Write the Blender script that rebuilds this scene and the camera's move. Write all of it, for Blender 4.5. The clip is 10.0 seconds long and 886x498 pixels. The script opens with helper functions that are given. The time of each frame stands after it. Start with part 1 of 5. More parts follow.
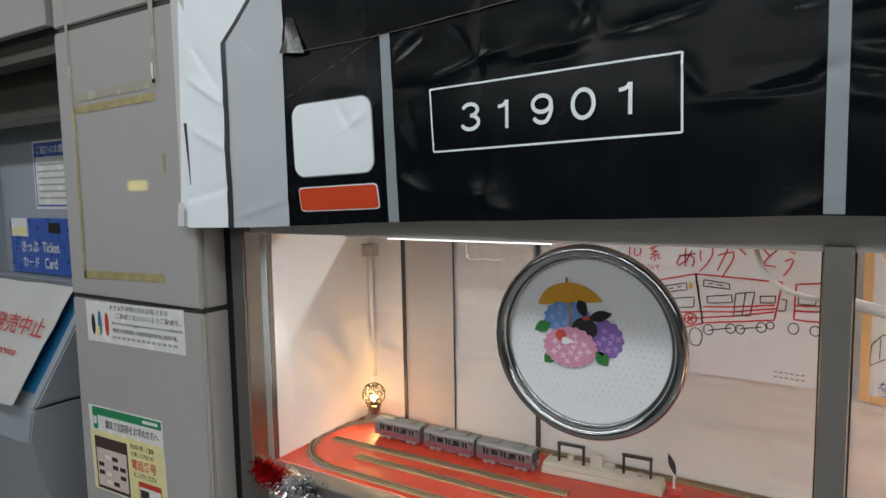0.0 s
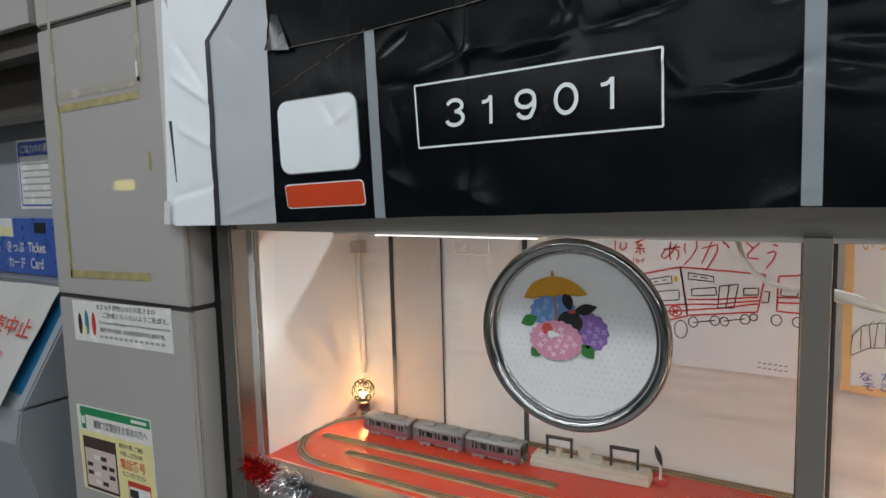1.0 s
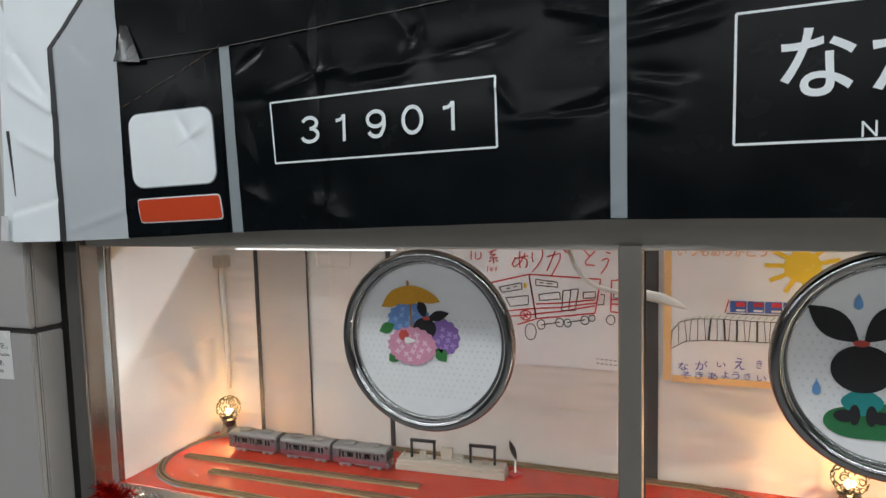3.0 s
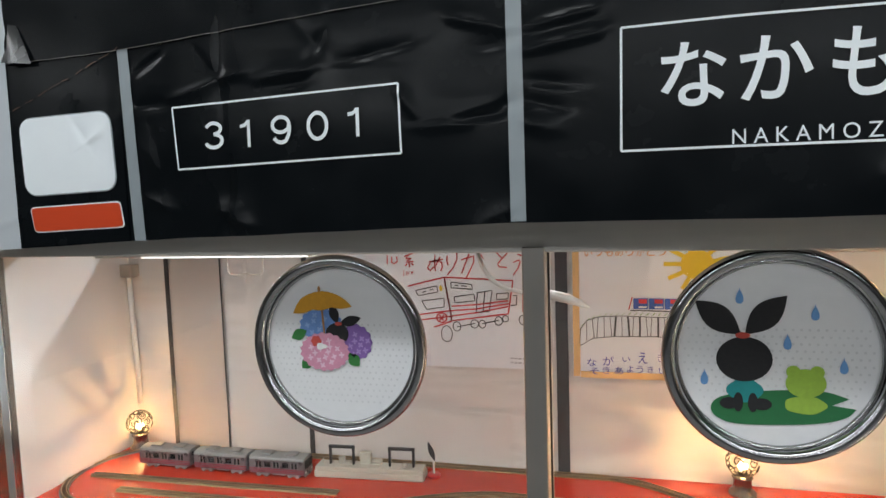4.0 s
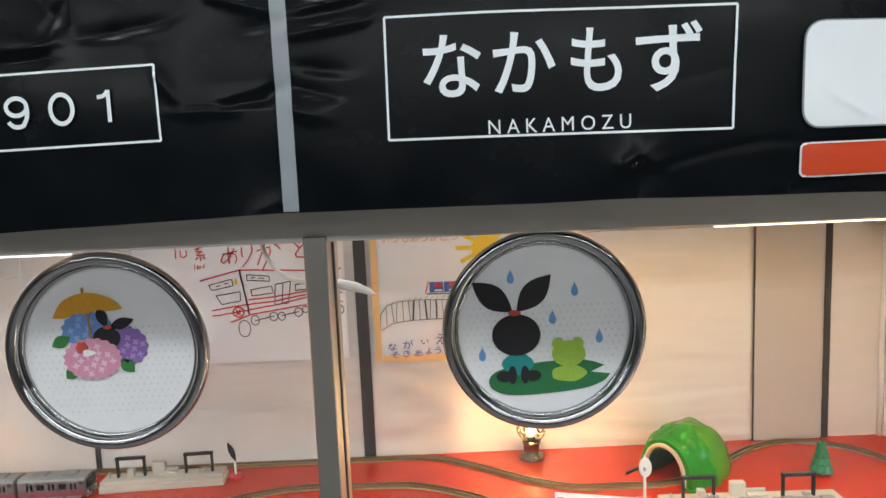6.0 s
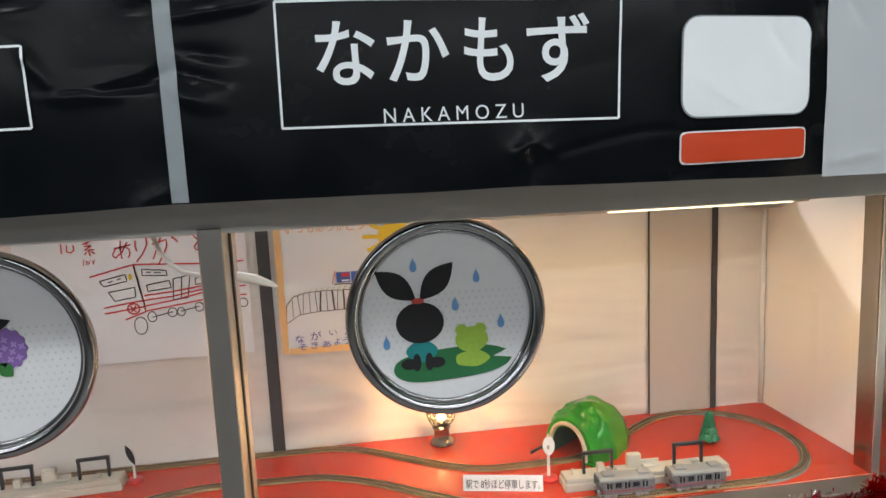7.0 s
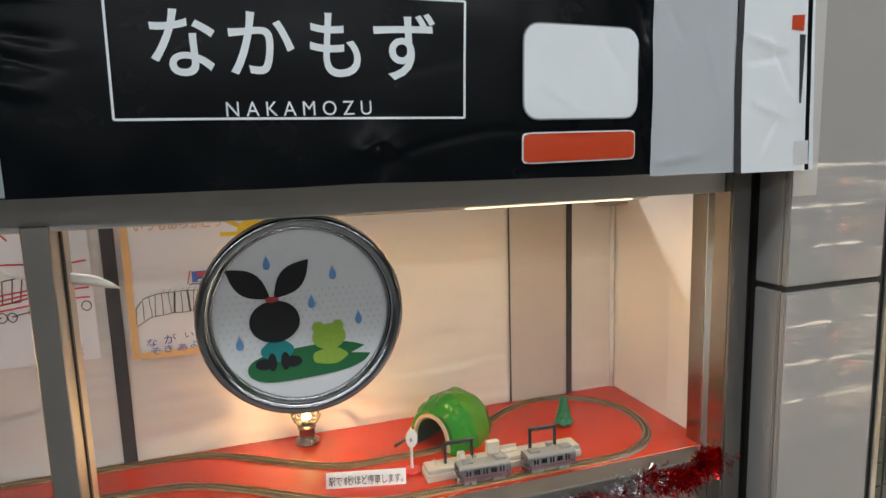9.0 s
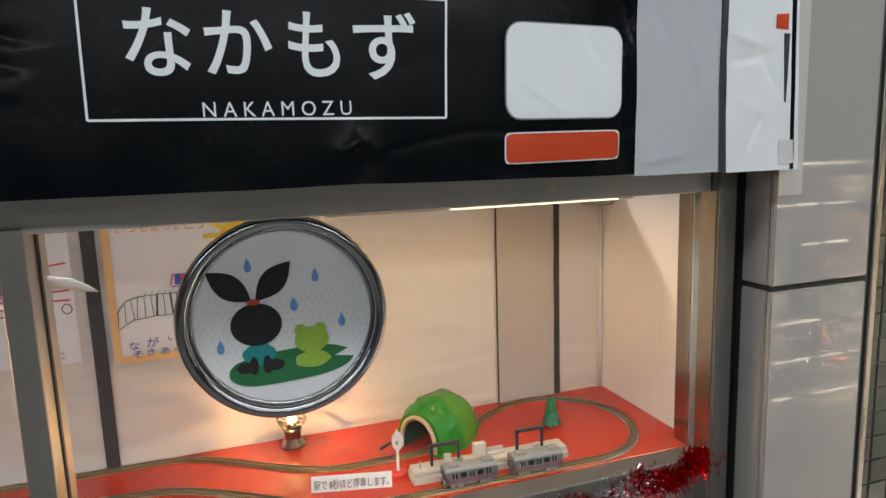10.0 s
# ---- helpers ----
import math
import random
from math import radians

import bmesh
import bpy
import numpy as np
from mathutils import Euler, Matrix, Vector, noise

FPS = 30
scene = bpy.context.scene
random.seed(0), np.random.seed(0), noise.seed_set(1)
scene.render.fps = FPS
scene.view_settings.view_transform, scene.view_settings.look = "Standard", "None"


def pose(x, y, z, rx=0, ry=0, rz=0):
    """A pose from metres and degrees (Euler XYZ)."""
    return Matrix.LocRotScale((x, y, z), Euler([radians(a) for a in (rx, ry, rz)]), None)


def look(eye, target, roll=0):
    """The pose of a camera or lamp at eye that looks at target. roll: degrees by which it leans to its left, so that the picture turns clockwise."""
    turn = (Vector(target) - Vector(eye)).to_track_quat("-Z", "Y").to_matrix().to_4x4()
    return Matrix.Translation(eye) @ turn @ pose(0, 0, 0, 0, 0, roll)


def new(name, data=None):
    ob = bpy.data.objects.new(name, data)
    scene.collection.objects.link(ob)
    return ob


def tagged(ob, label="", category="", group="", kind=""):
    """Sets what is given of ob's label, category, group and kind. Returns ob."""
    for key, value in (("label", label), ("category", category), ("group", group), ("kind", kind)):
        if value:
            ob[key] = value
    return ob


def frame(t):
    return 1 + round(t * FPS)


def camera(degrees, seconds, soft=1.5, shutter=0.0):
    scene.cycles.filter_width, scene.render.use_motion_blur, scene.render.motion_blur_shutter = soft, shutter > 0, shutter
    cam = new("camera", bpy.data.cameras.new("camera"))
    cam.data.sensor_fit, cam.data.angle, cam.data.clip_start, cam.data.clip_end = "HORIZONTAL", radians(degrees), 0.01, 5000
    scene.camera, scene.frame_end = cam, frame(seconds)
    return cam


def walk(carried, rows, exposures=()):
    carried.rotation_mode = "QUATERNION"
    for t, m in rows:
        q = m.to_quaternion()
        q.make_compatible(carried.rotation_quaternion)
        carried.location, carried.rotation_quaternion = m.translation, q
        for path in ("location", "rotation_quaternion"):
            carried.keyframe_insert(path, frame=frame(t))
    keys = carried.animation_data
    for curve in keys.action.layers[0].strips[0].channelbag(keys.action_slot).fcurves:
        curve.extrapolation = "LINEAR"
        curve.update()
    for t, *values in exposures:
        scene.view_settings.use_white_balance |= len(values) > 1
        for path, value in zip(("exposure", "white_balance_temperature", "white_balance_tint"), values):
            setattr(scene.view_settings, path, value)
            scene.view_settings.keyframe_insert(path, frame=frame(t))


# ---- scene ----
cam = camera(69.62, 10.0)
# seconds, eye x, y, z, yaw, pitch, roll
PATH_ROWS = [
    (0, 0.0000, 0.0000, 1.5791, 32.17, -5.44, 0.98),
    (0.5, 0.0032, 0.0024, 1.5795, 32.01, -5.71, 1.23),
    (1, 0.0083, -0.0015, 1.5769, 31.26, -5.72, 1.43),
    (1.5, 0.0131, -0.0093, 1.5754, 29.38, -5.61, 1.45),
    (2, 0.0217, -0.0161, 1.5762, 26.36, -5.54, 1.50),
    (2.5, 0.0417, -0.0237, 1.5777, 23.34, -5.18, 1.36),
    (4, 0.0966, -0.0290, 1.5802, 14.27, -4.72, 1.87),
    (4.5, 0.1134, -0.0223, 1.5796, 10.51, -4.92, 2.09),
    (5, 0.1302, -0.0149, 1.5793, 6.95, -5.61, 2.23),
    (5.5, 0.1464, -0.0124, 1.5820, 3.14, -6.19, 2.50),
    (6, 0.1695, -0.0134, 1.5819, -0.58, -6.57, 2.42),
    (7.5, 0.2009, -0.0177, 1.5822, -11.13, -8.52, 2.21),
    (8, 0.2094, -0.0228, 1.5837, -13.93, -8.65, 1.46),
    (8.5, 0.2183, -0.0278, 1.5818, -16.81, -8.66, 1.72),
    (9, 0.2335, -0.0294, 1.5816, -18.22, -8.71, 1.71),
    (9.5, 0.2382, -0.0250, 1.5812, -18.41, -8.75, 2.17),
    (10, 0.2485, -0.0248, 1.5824, -18.92, -8.78, 1.86),
]
walk(cam, [(t, pose(x, y, z, 90 + pitch, roll, yaw)) for t, x, y, z, yaw, pitch, roll in PATH_ROWS],
     ((0, 0.07), (2.5, 0.05), (4, 0.17), (5, 0.36), (6, 0.36), (7.5, 0.09), (9, -0.06), (10, -0.07)))

# ---- light ----
world = bpy.data.worlds.new("station_air")
scene.world = world
world.use_nodes = True
world.node_tree.nodes["Background"].inputs[0].default_value = (0.9, 0.95, 1.0, 1)
world.node_tree.nodes["Background"].inputs[1].default_value = 0.05


def area_lamp(name, m, sx, sy, watts, col):
    d = bpy.data.lights.new(name, "AREA")
    d.shape, d.size, d.size_y, d.energy, d.color = "RECTANGLE", sx, sy, watts, col
    ob = new(name, d)
    ob.matrix_world = m
    return ob


# ceiling tubes of the concourse, in rows along x
for y, w in ((-0.02, 42), (-2.2, 70), (-4.4, 30)):
    area_lamp("ceiling_tube_light", pose(0, y, 2.66), 7.0, 0.12, w, (0.93, 0.97, 1.0))
# strip lights under the lid of the case
area_lamp("case_strip_light", pose(-0.66, 1.0, 1.4815), 0.40, 0.010, 0.22, (0.93, 0.96, 1.0))
area_lamp("case_strip_light", pose(0.66, 1.0, 1.4815), 0.58, 0.010, 1.10, (1.0, 0.62, 0.24))
# tube in the space above and behind the case, shining down through the gap in its lid
area_lamp("top_tube_light", look((0.03, 1.80, 2.15), (0.03, 1.1, 1.45)), 0.20, 0.04, 12.0, (0.95, 0.97, 1.0))


# ---- materials ----
def mat(name, col, rough=0.5, metal=0.0, var=0.10, scale=25.0, bump=0.04, stretch=(1, 1, 1), spec=0.5, rnd=0.0, emit=None, rv=0.06):
    m = bpy.data.materials.new(name)
    m.use_nodes = True
    nt = m.node_tree
    b = nt.nodes["Principled BSDF"]
    b.inputs["Metallic"].default_value = metal
    b.inputs["Specular IOR Level"].default_value = spec
    tc = nt.nodes.new("ShaderNodeTexCoord")
    mp = nt.nodes.new("ShaderNodeMapping")
    mp.inputs["Scale"].default_value = stretch
    nt.links.new(tc.outputs["Object"], mp.inputs["Vector"])
    n1 = nt.nodes.new("ShaderNodeTexNoise")
    n1.inputs["Scale"].default_value, n1.inputs["Detail"].default_value = scale, 6
    n2 = nt.nodes.new("ShaderNodeTexNoise")
    n2.inputs["Scale"].default_value, n2.inputs["Detail"].default_value = scale * 0.13, 3
    for n in (n1, n2):
        nt.links.new(mp.outputs[0], n.inputs["Vector"])
    add = nt.nodes.new("ShaderNodeMath")
    add.operation = "ADD"
    nt.links.new(n1.outputs["Fac"], add.inputs[0])
    nt.links.new(n2.outputs["Fac"], add.inputs[1])
    ramp = nt.nodes.new("ShaderNodeMapRange")
    ramp.inputs["From Min"].default_value, ramp.inputs["From Max"].default_value = 0.6, 1.4
    ramp.inputs["To Min"].default_value, ramp.inputs["To Max"].default_value = 1 - var, 1 + var
    nt.links.new(add.outputs[0], ramp.inputs["Value"])
    mul = nt.nodes.new("ShaderNodeVectorMath")
    mul.operation = "SCALE"
    mul.inputs[0].default_value = col
    last = ramp.outputs[0]
    if rnd:
        oi = nt.nodes.new("ShaderNodeObjectInfo")
        r2 = nt.nodes.new("ShaderNodeMapRange")
        r2.inputs["To Min"].default_value, r2.inputs["To Max"].default_value = 1 - rnd, 1 + rnd
        nt.links.new(oi.outputs["Random"], r2.inputs["Value"])
        mm = nt.nodes.new("ShaderNodeMath")
        mm.operation = "MULTIPLY"
        nt.links.new(last, mm.inputs[0])
        nt.links.new(r2.outputs[0], mm.inputs[1])
        last = mm.outputs[0]
    nt.links.new(last, mul.inputs["Scale"])
    nt.links.new(mul.outputs[0], b.inputs["Base Color"])
    rr = nt.nodes.new("ShaderNodeMapRange")
    rr.inputs["From Min"].default_value, rr.inputs["From Max"].default_value = 0.3, 0.7
    rr.inputs["To Min"].default_value, rr.inputs["To Max"].default_value = max(rough - rv, 0.02), min(rough + rv, 1)
    nt.links.new(n1.outputs["Fac"], rr.inputs["Value"])
    nt.links.new(rr.outputs[0], b.inputs["Roughness"])
    if bump:
        bp = nt.nodes.new("ShaderNodeBump")
        bp.inputs["Strength"].default_value, bp.inputs["Distance"].default_value = bump, 0.01
        nt.links.new(n1.outputs["Fac"], bp.inputs["Height"])
        nt.links.new(bp.outputs[0], b.inputs["Normal"])
    if emit:
        b.inputs["Emission Color"].default_value = (*emit[:3], 1)
        b.inputs["Emission Strength"].default_value = emit[3]
    return m


def glass_mat(name, col=(1, 1, 1), rough=0.0):
    m = bpy.data.materials.new(name)
    m.use_nodes = True
    b = m.node_tree.nodes["Principled BSDF"]
    b.inputs["Base Color"].default_value = (*col, 1)
    b.inputs["Transmission Weight"].default_value = 1
    b.inputs["Roughness"].default_value = rough
    b.inputs["IOR"].default_value = 1.45
    return m


M_TILE = mat("glazed_wall_panel", (0.415, 0.405, 0.39), 0.025, var=0.03, scale=6, bump=0, rv=0.005)
M_JOINT = mat("dark_joint", (0.05, 0.048, 0.045), 0.8)
M_STEEL = mat("brushed_steel", (0.56, 0.54, 0.51), 0.36, 1.0, var=0.12, scale=60, bump=0.02, stretch=(6, 6, 0.15))
M_BEAM = mat("painted_steel_beam", (0.66, 0.64, 0.60), 0.40, 0.0, var=0.05, scale=40, bump=0.01, stretch=(0.2, 4, 4))
M_DARK = mat("dark_metal", (0.035, 0.033, 0.03), 0.45, 0.3)
M_CHROME = mat("chrome", (0.40, 0.405, 0.41), 0.13, 1.0, var=0.06, scale=30, bump=0.01)
M_DULLSTEEL = mat("dulled_brown_steel", (0.46, 0.44, 0.405), 0.40, 1.0, var=0.03, scale=18, bump=0.0, stretch=(6, 6, 0.05))
M_VINYL = mat("black_vinyl", (0.0036, 0.0050, 0.0062), 0.23, var=0.2, scale=14, bump=0.02, spec=0.14)
M_VWHITE = mat("white_vinyl", (0.84, 0.90, 0.93), 0.38, var=0.04, scale=12, bump=0.04)
M_VSILVER = mat("silver_grey_vinyl", (0.49, 0.53, 0.56), 0.42, var=0.05, scale=10, bump=0.05)
M_VGREY = mat("grey_vinyl", (0.27, 0.31, 0.33), 0.38, var=0.07, scale=18, bump=0.04)
M_VLINE = mat("charcoal_vinyl", (0.035, 0.036, 0.04), 0.4)
M_VORANGE = mat("orange_red_vinyl", (0.60, 0.058, 0.012), 0.36, var=0.06, scale=14, bump=0.03)
M_PAPER = mat("beige_lining_paper", (0.690, 0.655, 0.625), 0.85, var=0.035, scale=9, bump=0.03, stretch=(1, 1, 3))
M_SIDE = mat("white_lining_board", (0.76, 0.74, 0.725), 0.8, var=0.03, scale=8, bump=0.02)
M_COLUMN = mat("grey_beige_paper", (0.50, 0.455, 0.42), 0.85, var=0.04, scale=9, bump=0.03)
M_BLACKPAPER = mat("black_marker_strip", (0.045, 0.043, 0.045), 0.7, var=0.3, scale=50, stretch=(3, 1, 0.3))
M_RED = mat("red_vinyl_sheet", (0.48, 0.029, 0.0065), 0.24, var=0.03, scale=8, bump=0.0, rv=0.0)
M_WHITEPAPER = mat("white_paper", (0.80, 0.79, 0.77), 0.7, var=0.02, scale=20, bump=0.02)
M_PLASTIC = mat("ivory_plastic", (0.48, 0.435, 0.365), 0.4, var=0.04, bump=0.01)
M_GREYP = mat("grey_plastic", (0.30, 0.28, 0.26), 0.45)
M_BLACKP = mat("black_plastic", (0.02, 0.02, 0.022), 0.35)
M_CLOTH = mat("white_cloth", (0.85, 0.86, 0.87), 0.75, var=0.03, scale=60, bump=0.05)


def flat(name, col, rough=0.6, **k):
    return mat(name, col, rough, **k)


# ---- mesh helpers ----
def thing(name, loc, label, category, group="", kind=""):
    ob = new(name)
    ob.empty_display_size = 0.05
    ob.location = loc
    return tagged(ob, label, category, group, kind)


def finish(name, bm, material, smooth=False):
    me = bpy.data.meshes.new(name)
    bm.normal_update()
    bm.to_mesh(me)
    bm.free()
    if smooth:
        for p in me.polygons:
            p.use_smooth = True
    mats = material if isinstance(material, (list, tuple)) else [material]
    for m in mats:
        me.materials.append(m)
    return me


def part(name, bm, material, parent=None, label="", smooth=False):
    ob = new(name, finish(name, bm, material, smooth))
    if parent:
        ob.parent = parent
    if label:
        ob["label"] = label
    return ob


def struct(name, bm, material, label, category="", smooth=False):
    return tagged(part(name, bm, material, None, "", smooth), label, category or name, kind="structure")


def add_box(bm, x0, x1, y0, y1, z0, z1, bevel=0.0, rot=None, seg=1):
    r = bmesh.ops.create_cube(bm, size=1.0)
    vs = r["verts"]
    m = Matrix.LocRotScale(((x0 + x1) / 2, (y0 + y1) / 2, (z0 + z1) / 2), None, (abs(x1 - x0), abs(y1 - y0), abs(z1 - z0)))
    bmesh.ops.transform(bm, matrix=m, verts=vs)
    if bevel:
        es = list({e for v in vs for e in v.link_edges})
        g = bmesh.ops.bevel(bm, geom=es, offset=bevel, segments=seg, affect="EDGES", clamp_overlap=True)
        vs = list({v for f in g["faces"] for v in f.verts} | {v for v in vs if v.is_valid})
    if rot is not None:
        bmesh.ops.transform(bm, matrix=rot, verts=vs)
    return vs


def box(x0, x1, y0, y1, z0, z1, bevel=0.0, seg=1):
    bm = bmesh.new()
    add_box(bm, x0, x1, y0, y1, z0, z1, bevel, None, seg)
    return bm


def add_lathe(bm, prof, n=24, m=None):
    """Rings of (radius, z) joined round z."""
    rings = []
    for r, z in prof:
        rings.append([bm.verts.new((max(r, 1e-5) * math.cos(2 * math.pi * i / n), max(r, 1e-5) * math.sin(2 * math.pi * i / n), z)) for i in range(n)])
    for a, b in zip(rings, rings[1:]):
        for i in range(n):
            j = (i + 1) % n
            bm.faces.new((a[i], a[j], b[j], b[i]))
    bm.faces.new(rings[0][::-1])
    bm.faces.new(rings[-1])
    vs = [v for r in rings for v in r]
    if m is not None:
        bmesh.ops.transform(bm, matrix=m, verts=vs)
    return vs


def lathe(prof, n=24, m=None):
    bm = bmesh.new()
    add_lathe(bm, prof, n, m)
    return bm


def add_tube(bm, pts, r, n=6, closed=False):
    """A round tube along pts."""
    pts = [Vector(p) for p in pts]
    rings = []
    k = len(pts)
    for i, p in enumerate(pts):
        a = pts[(i - 1) % k] if (closed or i) else p
        b = pts[(i + 1) % k] if (closed or i < k - 1) else p
        d = (b - a).normalized()
        u = d.cross(Vector((0.13, 0.31, 0.94)))
        u = u.normalized() if u.length > 1e-3 else d.cross(Vector((1, 0, 0))).normalized()
        w = d.cross(u)
        rad = r[i] if isinstance(r, (list, tuple)) else r
        rings.append([bm.verts.new(p + rad * (math.cos(2 * math.pi * j / n) * u + math.sin(2 * math.pi * j / n) * w)) for j in range(n)])
    for i in range(k if closed else k - 1):
        a, b = rings[i], rings[(i + 1) % k]
        for j in range(n):
            l = (j + 1) % n
            bm.faces.new((a[j], a[l], b[l], b[j]))
    if not closed:
        bm.faces.new(rings[0][::-1])
        bm.faces.new(rings[-1])


def tube(pts, r, n=6, closed=False):
    bm = bmesh.new()
    add_tube(bm, pts, r, n, closed)
    return bm


def plate(pts, t=0.001, frm=None):
    """A thin plate in x-z, from an outline of (x, z), facing -y, its back at y = 0."""
    bm = bmesh.new()
    vs = [bm.verts.new((x, -t, z)) for x, z in pts]
    f = bm.faces.new(vs)
    g = bmesh.ops.extrude_face_region(bm, geom=[f])
    bmesh.ops.translate(bm, vec=(0, t, 0), verts=[v for v in g["geom"] if isinstance(v, bmesh.types.BMVert)])
    bmesh.ops.recalc_face_normals(bm, faces=bm.faces[:])
    if frm is not None:
        bmesh.ops.transform(bm, matrix=frm, verts=bm.verts[:])
    return bm


def ellipse(cx, cz, rx, rz, n=28, wob=0.0, k=10, turn=0.0):
    out = []
    for i in range(n):
        a = 2 * math.pi * i / n
        q = 1 + wob * math.cos(k * a)
        x, z = rx * q * math.cos(a), rz * q * math.sin(a)
        out.append((cx + x * math.cos(turn) - z * math.sin(turn), cz + x * math.sin(turn) + z * math.cos(turn)))
    return out


def leaf(x0, z0, x1, z1, w, n=9):
    """A pointed leaf from one end to the other."""
    dx, dz = x1 - x0, z1 - z0
    l = math.hypot(dx, dz)
    px, pz = -dz / l, dx / l
    up = [(x0 + dx * i / n + px * w * math.sin(math.pi * i / n), z0 + dz * i / n + pz * w * math.sin(math.pi * i / n)) for i in range(n + 1)]
    dn = [(x0 + dx * i / n - px * w * math.sin(math.pi * i / n), z0 + dz * i / n - pz * w * math.sin(math.pi * i / n)) for i in range(n - 1, 0, -1)]
    return up + dn


def ribbon(pts, w, t=0.0006, frm=None):
    """A drawn stroke in x-z, w wide."""
    bm = bmesh.new()
    pts = [Vector((p[0], 0, p[1])) for p in pts]
    a, b = [], []
    for i, p in enumerate(pts):
        d = (pts[min(i + 1, len(pts) - 1)] - pts[max(i - 1, 0)])
        d = d.normalized() if d.length > 1e-6 else Vector((1, 0, 0))
        s = Vector((-d.z, 0, d.x)) * w / 2
        a.append(bm.verts.new(p + s + Vector((0, -t, 0))))
        b.append(bm.verts.new(p - s + Vector((0, -t, 0))))
    for i in range(len(pts) - 1):
        bm.faces.new((a[i], a[i + 1], b[i + 1], b[i]))
    if frm is not None:
        bmesh.ops.transform(bm, matrix=frm, verts=bm.verts[:])
    return bm


def text_bm(body, size, depth=0.0004, bold=0.0, wide=1.0, spacing=1.0):
    """Letters centred on the origin in x-z, facing -y."""
    cu = bpy.data.curves.new("letters", "FONT")
    cu.body, cu.size, cu.align_x, cu.align_y = body, size, "CENTER", "CENTER"
    cu.extrude, cu.offset, cu.space_character, cu.resolution_u = depth, bold, spacing, 4
    ob = bpy.data.objects.new("letters", cu)
    scene.collection.objects.link(ob)
    dg = bpy.context.evaluated_depsgraph_get()
    me = bpy.data.meshes.new_from_object(ob.evaluated_get(dg))
    bm = bmesh.new()
    bm.from_mesh(me)
    bpy.data.objects.remove(ob)
    bpy.data.curves.remove(cu)
    bpy.data.meshes.remove(me)
    xs = [v.co.x for v in bm.verts] or [0]
    ys = [v.co.y for v in bm.verts] or [0]
    cx, cy = (min(xs) + max(xs)) / 2, (min(ys) + max(ys)) / 2
    for v in bm.verts:
        v.co = Vector(((v.co.x - cx) * wide, -v.co.z, v.co.y - cy))
    bmesh.ops.recalc_face_normals(bm, faces=bm.faces[:])
    return bm


def fit_text(body, w, h, depth=0.0004, bold=0.0):
    """Letters stretched to w x h."""
    bm = text_bm(body, 0.1, depth, bold)
    xs = [v.co.x for v in bm.verts]
    zs = [v.co.z for v in bm.verts]
    sx, sz = w / (max(xs) - min(xs)), h / (max(zs) - min(zs))
    for v in bm.verts:
        v.co.x *= sx
        v.co.z *= sz
    return bm


def moved(bm, x, y, z, rz=0.0, rx=0.0, ry=0.0):
    bmesh.ops.transform(bm, matrix=pose(x, y, z, rx, ry, rz), verts=bm.verts[:])
    return bm


# ---- the concourse: floor, ceiling, far walls ----
M_WALLD = mat("dim_wall_cladding", (0.16, 0.16, 0.155), 0.5, var=0.1)
M_FLOOR = mat("concourse_floor", (0.22, 0.215, 0.21), 0.3, var=0.1, scale=12)
M_WALLP = mat("plain_wall_paint", (0.55, 0.54, 0.52), 0.6, var=0.04)
struct("floor", box(-5, 5, -6, 2.0, -0.1, 0.0), M_FLOOR, "grey speckled stone concourse floor", "floor")
struct("ceiling", box(-5, 5, -6, 2.3, 2.72, 2.82), M_WALLP, "pale concourse ceiling panel with tube lights", "ceiling")
struct("wall_south", box(-5, 5, -6.1, -6.0, 0, 2.72), M_WALLD, "plain dark wall across the concourse", "wall")
struct("wall_west", box(-5.1, -5, -6, 2.3, 0, 2.72), M_WALLD, "plain dark end wall of the concourse", "wall")
struct("wall_east", box(5, 5.1, -6, 2.3, 0, 2.72), M_WALLD, "plain dark end wall of the concourse", "wall")
struct("wall_north", box(-5, 5, 2.2, 2.3, 0, 2.72), M_WALLP, "plain wall behind the display case", "wall")
for y in (-0.02, -2.2, -4.4):
    t = thing("ceiling_light", (0, y, 2.72), "long white ceiling tube light fitting", "ceiling light", "ceiling tube lights")
    part("housing", box(-3.5, 3.5, -0.09, 0.09, -0.05, 0.0, 0.004), M_WALLP, t)

# ---- pillars of glazed panels ----
PY = 0.80


def panel_piece(parent, x0, x1, y0, y1, z0, z1):
    part("panel", box(x0, x1, y0, y1, z0, z1, 0.0025, 2), M_TILE, parent)


pl = thing("pillar_left", (0, 0, 0), "pillar clad in glazed off-white panels with dark joints", "pillar", kind="structure")
part("core", box(-1.545, -1.084, PY + 0.006, 1.9, 0, 2.72), M_JOINT, pl)
for z0, z1 in ((0.0, 0.73), (0.742, 1.336), (1.347, 1.946), (1.958, 2.72)):
    panel_piece(pl, -1.552, -1.0775, PY, PY + 0.012, z0, z1)
    panel_piece(pl, -1.088, -1.0765, PY + 0.0135, 0.866, z0, z1)
pr = thing("pillar_right", (0, 0, 0), "pillar clad in glazed off-white panels with dark joints", "pillar", kind="structure")
part("core", box(1.122, 1.345, PY + 0.006, 1.9, 0, 2.72), M_JOINT, pr)
for z0, z1 in ((0.0, 0.72), (0.732, 1.324), (1.335, 1.946), (1.958, 2.72)):
    panel_piece(pr, 1.1145, 1.334, PY, PY + 0.012, z0, z1)
    panel_piece(pr, 1.1135, 1.125, PY + 0.0135, 0.868, z0, z1)

